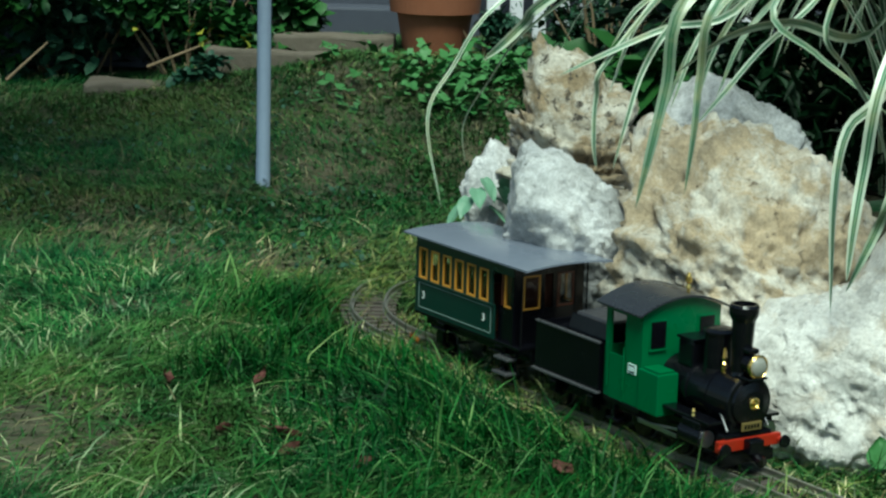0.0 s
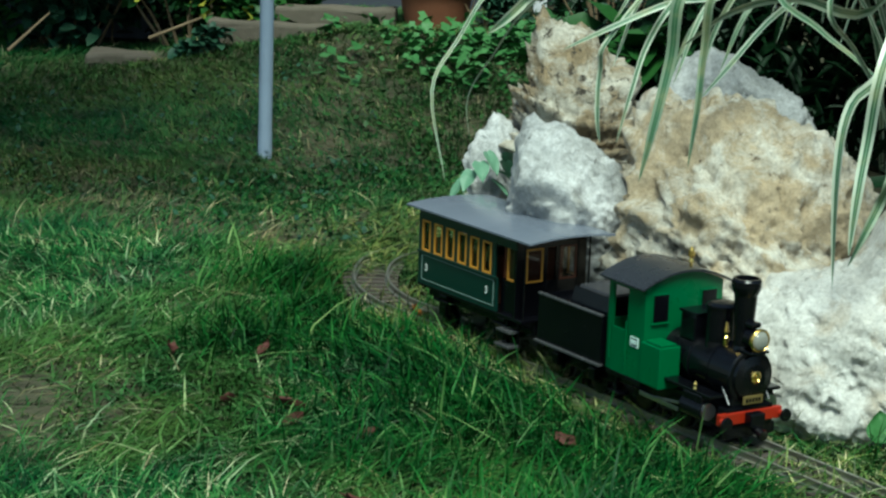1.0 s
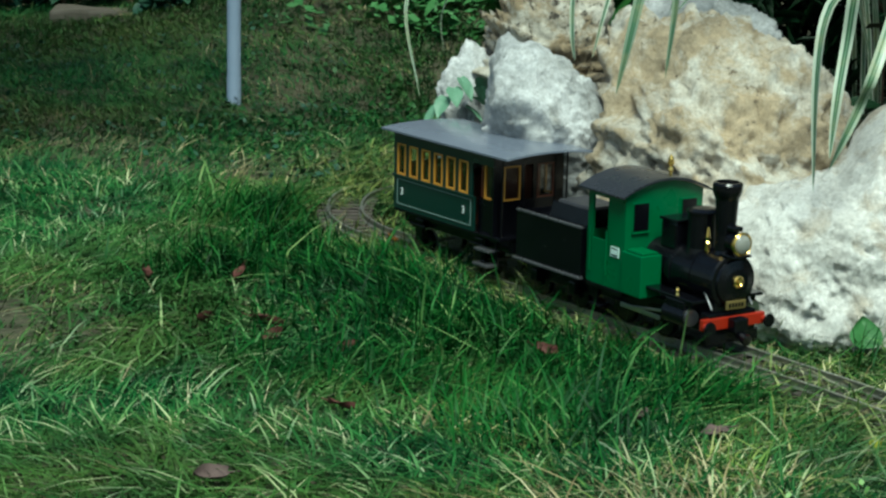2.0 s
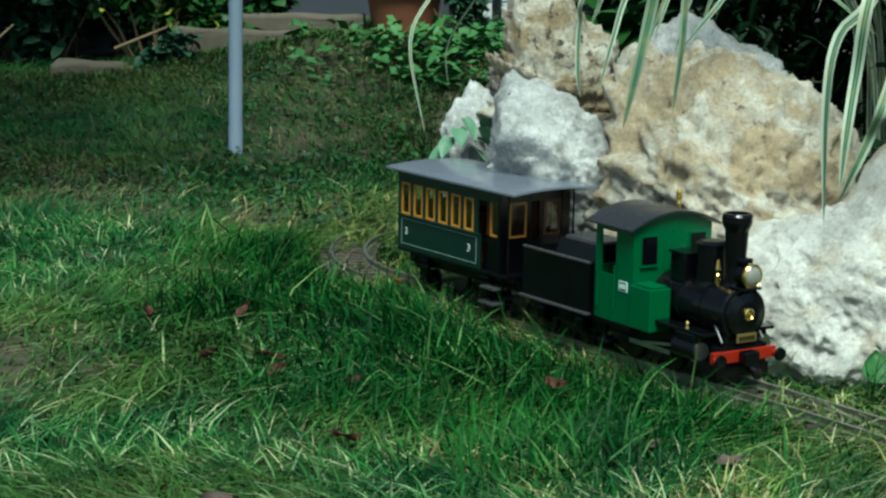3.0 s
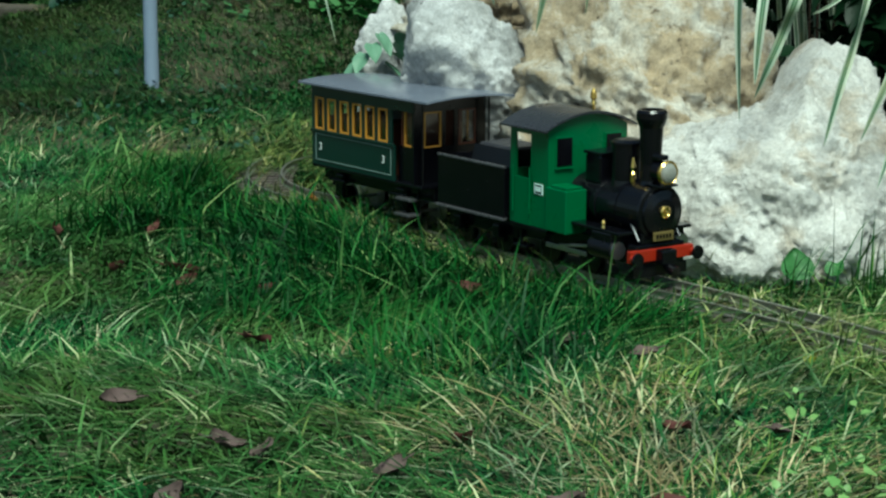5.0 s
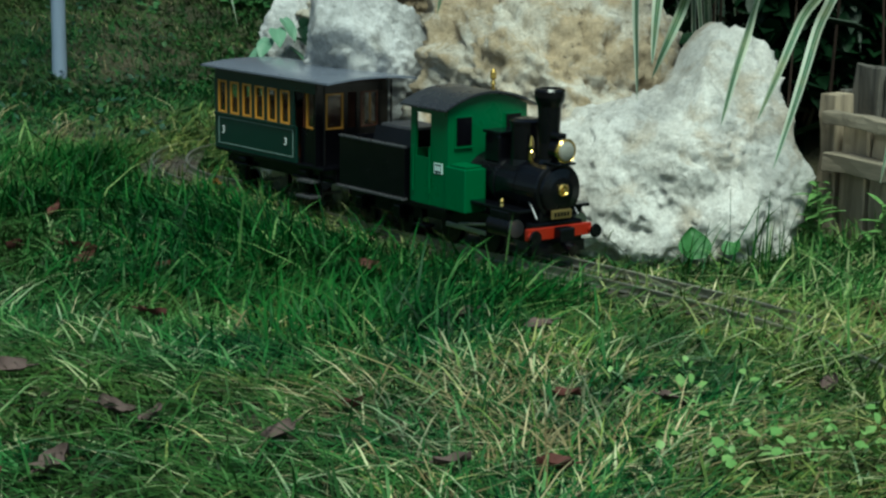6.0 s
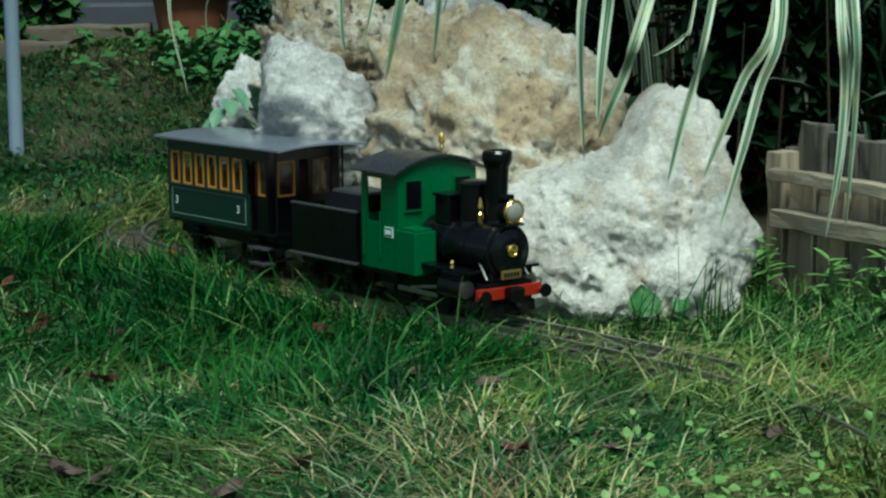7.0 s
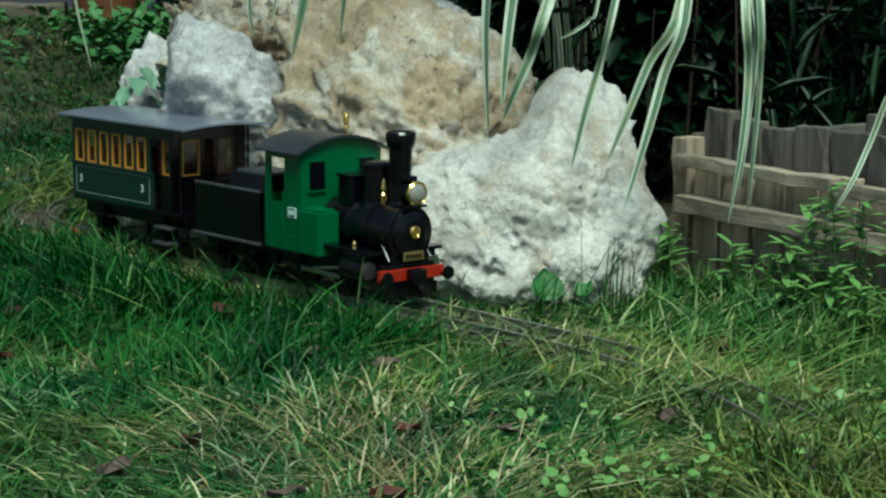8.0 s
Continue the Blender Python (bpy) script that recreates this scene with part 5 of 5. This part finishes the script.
# the border
shrub("flower_bush", "green bush with small white flowers in the border", M_LEAF_BLUE, 3000, (-0.80, 4.22, 0.30), (0.28, 0.13, 0.20), 0.032, 36, 12, "flower bush", 0.7)
shrub("border_plant", "broad-leaved green plant in the border", M_LEAF, 1500, (-0.53, 4.13, 0.235), (0.21, 0.08, 0.11), 0.030, 37, 10, "plant", 0.75)
shrub("border_plant", "green leafy plant beside the pole", M_LEAF, 800, (-0.345, 4.14, 0.265), (0.10, 0.05, 0.11), 0.032, 38, 8, "plant", 0.8)
shrub("border_plant", "dark leafy plant at the end of the border", M_LEAF, 1900, (-0.99, 4.10, 0.22), (0.24, 0.11, 0.14), 0.034, 39, 8, "plant", 0.6)
shrub("border_plant", "bluish broad-leaved plant at the edge of the lawn", M_LEAF_BLUE, 260, (-0.47, 3.93, 0.150), (0.07, 0.03, 0.035), 0.024, 54, 5, "plant", 0.8)
shrub("border_shrub", "dark green shrub in front of the boarded wall", M_LEAF_SHADE, 2600, (-0.72, 4.36, 0.38), (0.42, 0.06, 0.24), 0.040, 40, 14)
shrub("pot_plant", "dark green bushy plant in the pot", M_LEAF_SHADE, 800, (-0.02, 4.07, 0.41), (0.08, 0.08, 0.10), 0.030, 41, 6, "plant")
shrub("border_plant", "low bluish green plant beside the flower pot", M_LEAF_BLUE, 420, (0.085, 4.04, 0.215), (0.07, 0.04, 0.05), 0.030, 42, 5, "plant", 0.6)
shrub("shade_dark_shrub", "dark green shrub beside the flower pot", M_LEAF_SHADE, 1700, (0.34, 4.14, 0.26), (0.18, 0.10, 0.17), 0.030, 43, 8)
leaf_cloud("white_flowers", "clusters of small white flowers on the bush", "flowers", M_PETAL, 300, (-0.80, 4.07, 0.27), (0.20, 0.04, 0.07), 0.010, 44, 0.2, broad=0.8)
leaf_cloud("yellow_leaves", "a few yellowing leaves in the border", "leaves", M_LEAF_YELLOW, 12, (-0.56, 4.03, 0.205), (0.24, 0.03, 0.045), 0.021, 45, broad=0.8)
weeds("ground_cover", "low green ground cover in front of the edging", M_COVER, 2600, (-0.24, 0.24), (3.60, 3.99), 0.019, 46, 0.5, 0.03)
weeds("ground_cover", "low clover-like weeds in the lawn", M_LEAF, 5200, (-0.30, 0.45), (2.95, 3.9), 0.0085, 47, 0.2)
weeds("ground_cover", "low bluish weeds in the shaded lawn", M_LEAF_BLUE, 2600, (-0.90, -0.10), (2.75, 3.7), 0.0075, 48, 1.4)
leaf_cloud("clover", "pale green clover leaves in the lawn", "clover", M_WEED, 190, (0.40, 1.28, 0.020), (0.20, 0.11, 0.007), 0.0085, 49, -0.3, broad=0.95, low=True)
leaf_cloud("clover", "scattered clover leaves beside the track", "clover", M_WEED, 260, (0.50, 1.42, 0.020), (0.22, 0.20, 0.006), 0.008, 50, -0.3, broad=0.95, low=True)
leaf_cloud("moss", "moss and small leaves under the rocks", "moss", M_LEAF, 900, (0.20, 2.26, 0.006), (0.22, 0.16, 0.006), 0.011, 51, -0.2, broad=0.8, low=True)
leaf_cloud("brown_litter", "brown leaf litter at the foot of the rocks", "leaf litter", M_LEAF_DEAD, 420, (0.20, 2.30, 0.004), (0.26, 0.14, 0.004), 0.014, 52, -0.3, broad=0.7, low=True)


def big_leaf(name, parent, base, heading, pitch, length, width, material, droop=0.25, seed=0, stalk=True):
    """One broad leaf with a folded midrib and a wavy edge, on a stalk."""
    bm = bmesh.new()
    rows, cols = 9, 6
    grid = []
    for i in range(rows + 1):
        u = i / rows
        half = width / 2 * math.sin(math.pi * (0.06 + 0.94 * u) ** 0.72) ** 0.8 if u < 1 else 0.0005
        row = []
        for k in range(cols + 1):
            v = k / cols * 2 - 1
            z = -droop * length * u * u + 0.12 * width * abs(v) + 0.03 * width * math.sin(9 * u + 5 * v + seed)
            row.append(bm.verts.new((u * length, v * half, z)))
        grid.append(row)
    for i in range(rows):
        for k in range(cols):
            bm.faces.new((grid[i][k], grid[i + 1][k], grid[i + 1][k + 1], grid[i][k + 1]))
    ob = part(name, bm, material, parent, smooth=True)
    ob.matrix_basis = pose(*base, 0, -pitch, heading)
    if stalk:
        st = tube((base[0] * 0.2, base[1] * 0.2, -0.005), base, 0.0014, 0.0010, 8)
        part("stalk", st, M_LEAF, parent)
    return ob


def leafy_plant(name, label, at, leaves, seed, material, category="plant"):
    rnd = random.Random(seed)
    pl = thing(name, pose(*at), label, category)
    for i in range(leaves[0]):
        h = rnd.uniform(*leaves[1])
        a = rnd.uniform(0, 360)
        r = leaves[3]
        big_leaf("leaf", pl, (r * math.cos(radians(a)), r * math.sin(radians(a)), h), a, rnd.uniform(-5, 35), rnd.uniform(0.7, 1.2) * leaves[2], rnd.uniform(0.55, 0.8) * leaves[2], material, 0.3, i)
    return pl


leafy_plant("leafy_weed", "broad green leaves growing at the foot of the rocks", (0.180, 2.28, -0.01), (8, (0.015, 0.062), 0.045, 0.022), 5, M_LEAF)
one = thing("leafy_weed", pose(0.462, 1.962, -0.012), "single round green leaf in front of the white rock", "plant")
big_leaf("leaf", one, (0.0, 0.0, 0.012), 100, 68, 0.034, 0.036, M_COVER, 0.10, 2, False)
big_leaf("leaf", one, (0.035, 0.0, 0.016), 60, 50, 0.026, 0.020, M_COVER, 0.2, 3, False)
creeper = thing("creeping_plant", pose(0.060, 2.515, 0.165), "pale bluish creeping leaves lying on the small rock", "plant")
for k in range(8):
    big_leaf("leaf", creeper, (-0.030 + 0.008 * k, -0.012 - 0.004 * (k % 3), 0.012 * (k % 4) - 0.004), -150 + 35 * k, -35 + 8 * (k % 3), 0.034, 0.022, M_LEAF_PALE, 0.35, k, False)


def upright_weed(at, height, n, seed, size=0.022, material=None):
    """A weed with an upright stem and pairs of narrow leaves."""
    rnd = random.Random(seed)
    w = thing("tall_weed", pose(*at), "upright green weed with narrow leaves beside the wooden planter", "weed", "weeds by the planter")
    tip = Vector((rnd.uniform(-0.02, 0.02), rnd.uniform(-0.02, 0.02), height))
    part("stem", tube((0, 0, -0.01), tip, 0.0013, 0.0006, 8), M_WEED, w)
    for i in range(n):
        u = 0.25 + 0.75 * i / max(1, n - 1)
        big_leaf("leaf", w, tuple(tip * u), rnd.uniform(0, 360), rnd.uniform(0, 40), size * rnd.uniform(0.8, 1.3), size * 0.36, material or M_WEED, 0.25, i, False)


for k, (x, y, h, n) in enumerate(((0.612, 2.03, 0.075, 12), (0.618, 2.06, 0.06, 10), (0.70, 1.92, 0.10, 18), (0.72, 1.87, 0.125, 22), (0.735, 1.80, 0.13, 22), (0.75, 1.74, 0.12, 20), (0.73, 1.84, 0.14, 22), (0.70, 1.86, 0.08, 16), (0.715, 1.80, 0.06, 10), (0.69, 1.97, 0.055, 9), (0.64, 1.98, 0.05, 9), (0.745, 1.70, 0.07, 12), (0.66, 1.93, 0.07, 14), (0.68, 1.84, 0.05, 12), (0.76, 1.66, 0.09, 16), (0.71, 1.74, 0.06, 14), (0.78, 1.60, 0.08, 14), (0.69, 1.79, 0.07, 14))):
    upright_weed((x, y, -0.01), h, n + 6, 60 + k, 0.023)


# ---- the wooden planter ----
def board(parent, name, x0, x1, y0, y1, z0, z1, material, seed):
    bm = box(x0, x1, y0, y1, z0, z1, 0.0015)
    bmesh.ops.subdivide_edges(bm, edges=[e for e in bm.edges if e.calc_length() > 0.04], cuts=7)
    for v in bm.verts:
        v.co += Vector((0.4, 1, 0.6)) * 0.0034 * (noise.noise(v.co * 26 + Vector((seed, 0, 0))) + 0.6 * noise.noise(v.co * 80 + Vector((seed, 3, 0))))
    return part(name, bm, material, parent)


def build_planter():
    a = math.degrees(math.atan2(1.87 - 2.15, 0.775 - 0.648))
    pl = thing("wooden_planter", pose(0.648, 2.15, 0, 0, 0, a), "weathered grey-brown wooden planter made of upright boards and battens", "planter")
    rnd = random.Random(12)
    x = 0.022
    i = 0
    while x < 0.62:
        w = rnd.uniform(0.040, 0.058)
        gap = rnd.choice((0.003, 0.004, 0.007))
        board(pl, "plank", x, x + w - gap, rnd.uniform(-0.002, 0.002), 0.011, -0.03, 0.122 + rnd.uniform(-0.012, 0.006) + 0.02 * x, M_OLD_WOOD, i)
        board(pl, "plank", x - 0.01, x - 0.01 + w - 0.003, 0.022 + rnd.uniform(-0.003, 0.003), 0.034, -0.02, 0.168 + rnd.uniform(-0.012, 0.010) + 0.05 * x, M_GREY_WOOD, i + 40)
        x += w
        i += 1
    board(pl, "corner_post", -0.010, 0.014, -0.004, 0.020, -0.03, 0.146, M_OLD_WOOD, 95)
    board(pl, "batten", 0.014, 0.26, -0.022, -0.005, 0.116, 0.130, M_BATTEN, 90)
    board(pl, "batten", 0.263, 0.60, -0.023, -0.006, 0.112, 0.127, M_BATTEN, 96)
    board(pl, "batten", 0.020, 0.31, -0.024, -0.005, 0.066, 0.086, M_BATTEN, 91)
    board(pl, "batten", 0.314, 0.60, -0.022, -0.005, 0.064, 0.083, M_BATTEN, 97)
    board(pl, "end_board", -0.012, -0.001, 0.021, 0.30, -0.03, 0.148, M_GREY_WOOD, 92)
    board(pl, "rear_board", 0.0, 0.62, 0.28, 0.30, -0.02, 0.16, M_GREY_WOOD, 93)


build_planter()


# ---- fallen leaves ----
def dead_leaf(x, y, size, seed, material, label):
    rnd = random.Random(seed)
    bm = bmesh.new()
    lobes = rnd.choice((1, 1, 3))
    rows, cols = 8, 6
    grid = []
    curl = rnd.uniform(0.3, 1.2)
    for i in range(rows + 1):
        u = i / rows
        half = 0.32 * size * (math.sin(math.pi * (0.04 + 0.95 * u) ** 0.8) ** 0.8) * (1 + (0.25 * math.sin(u * 14) if lobes > 1 else 0))
        row = []
        for k in range(cols + 1):
            v = k / cols * 2 - 1
            z = size * (0.22 * curl * v * v + 0.25 * curl * (u - 0.5) ** 2 + 0.05 * math.sin(7 * u + 4 * v + seed))
            row.append(bm.verts.new((size * (u - 0.5), v * half * (1 - 0.15 * curl * v * v), z)))
        grid.append(row)
    for i in range(rows):
        for k in range(cols):
            bm.faces.new((grid[i][k], grid[i + 1][k], grid[i + 1][k + 1], grid[i][k + 1]))
    tube((-size * 0.8, 0.02 * size, 0.1 * size), (-size * 0.45, 0, 0.07 * size), 0.0006, 0.0009, 6, bm)
    ob = ob_from("fallen_leaf", bm, material, None, "", True)
    ob.matrix_world = pose(x, y, float(ground_z(x, y)) + 0.010 + 0.006 * rnd.random(), rnd.uniform(-30, 30), rnd.uniform(-30, 30), rnd.uniform(0, 360))
    tagged(ob, label, "leaf", "fallen leaves in the grass")


RED = "curled dark reddish-brown fallen leaf lying in the grass"
GREY = "withered greyish-brown fallen leaf lying in the grass"
for k, (x, y) in enumerate(((-0.304, 2.187), (-0.221, 2.013), (-0.155, 2.008), (-0.071, 1.931), (0.114, 2.38), (0.123, 2.339), (0.105, 2.36), (0.214, 2.125), (0.386, 2.09), (0.33, 1.981), (-0.199, 2.197), (0.312, 2.145), (-0.148, 1.954), (-0.069, 1.723), (0.133, 1.929), (0.091, 1.42), (0.217, 1.273), (-0.15, 1.269), (0.254, 1.454), (0.571, 1.712))):
    dead_leaf(x, y, 0.026 + 0.012 * ((k * 7) % 5) / 5, 200 + k, M_LEAF_DEAD, RED)
for k, (x, y) in enumerate(((0.26, 1.659), (-0.08, 1.412), (-0.053, 1.389), (-0.113, 1.297), (0.151, 1.283), (0.036, 1.358), (-0.167, 1.51), (0.338, 1.448), (0.464, 1.482), (0.509, 1.291), (0.195, 1.701))):
    dead_leaf(x, y, 0.026 + 0.010 * ((k * 5) % 4) / 4, 240 + k, M_LEAF_GREY, GREY)
dead_leaf(-0.027, 2.433, 0.018, 262, M_LEAF_ORANGE, "small orange leaf lying on the track")
dead_leaf(0.487, 1.617, 0.028, 260, M_LEAF_PALE, "pale bluish-green leaf lying beside the track")
dead_leaf(0.403, 1.65, 0.024, 261, M_LEAF_YELLOW, "yellow-green leaf lying beside the track")


def twig(a, b, r, label):
    ob = ob_from("twig", tube(a, b, r, r * 0.6, 8), M_TWIG)
    tagged(ob, label, "twig")


twig((-0.60, 4.04, 0.140), (-0.47, 4.04, 0.195), 0.0035, "dry brown stick leaning in the border")
twig((-0.87, 3.96, 0.115), (-0.80, 4.03, 0.185), 0.0035, "dry pale stalk at the end of the border")


def dry_stalks(n):
    """Brown dead stalks standing by the clump, its shade put into their dark colour."""
    st = thing("dry_stalks", Matrix.Identity(4), "dry brown stalks behind the planter, shade put into their dark colour", "stalks")
    rnd = random.Random(8)
    for i in range(n):
        x, y = rnd.uniform(0.62, 1.2), rnd.uniform(2.40, 2.85)
        z = float(ground_z(x, y)) - 0.01
        h = rnd.uniform(0.25, 0.6)
        tip = (x + rnd.uniform(-0.12, 0.12), y + rnd.uniform(-0.08, 0.08), z + h)
        part("stalk", tube((x, y, z), tip, rnd.uniform(0.0015, 0.003), 0.0008, 6), M_STALK, st)


dry_stalks(34)


def unseen_shade_tree(x, y, reach):
    """A small unseen tree added beside the lawn; its crown is placed to shade lawn and border."""
    z = float(ground_z(x, y))
    tree = thing("tree", pose(x, y, z), "unseen small leafy tree added to shade the lawn and border", "tree")
    bm = tube((0, 0, -0.05), (0.05, 0.02, 0.7), 0.05, 0.04, 14)
    tube((0.05, 0.02, 0.7), (0.35 * reach, 0.05, 1.5), 0.04, 0.022, 12, bm)
    part("trunk", bm, M_TWIG, tree)
    rnd = random.Random(3)
    for i in range(9):
        a = rnd.uniform(0, 6.28)
        u = rnd.uniform(0.4, 1.0)
        foot = Vector((0.05 + (0.35 * reach - 0.05) * u, 0.02 + 0.03 * u, 0.7 + 0.8 * u))
        part("limb", tube(foot, (reach + 0.45 * math.cos(a), 0.45 * math.sin(a), rnd.uniform(1.5, 2.0)), 0.018, 0.005, 8), M_TWIG, tree)
    leaf_cloud("crown", "", "", M_LEAF, 2600, (reach, 0, 1.75), (0.50, 0.56, 0.32), 0.085, 91, broad=0.6, parent=tree)


# added out of view on the left, only to cast shade on the lawn
unseen_shade_tree(-1.02, 2.55, 0.34)
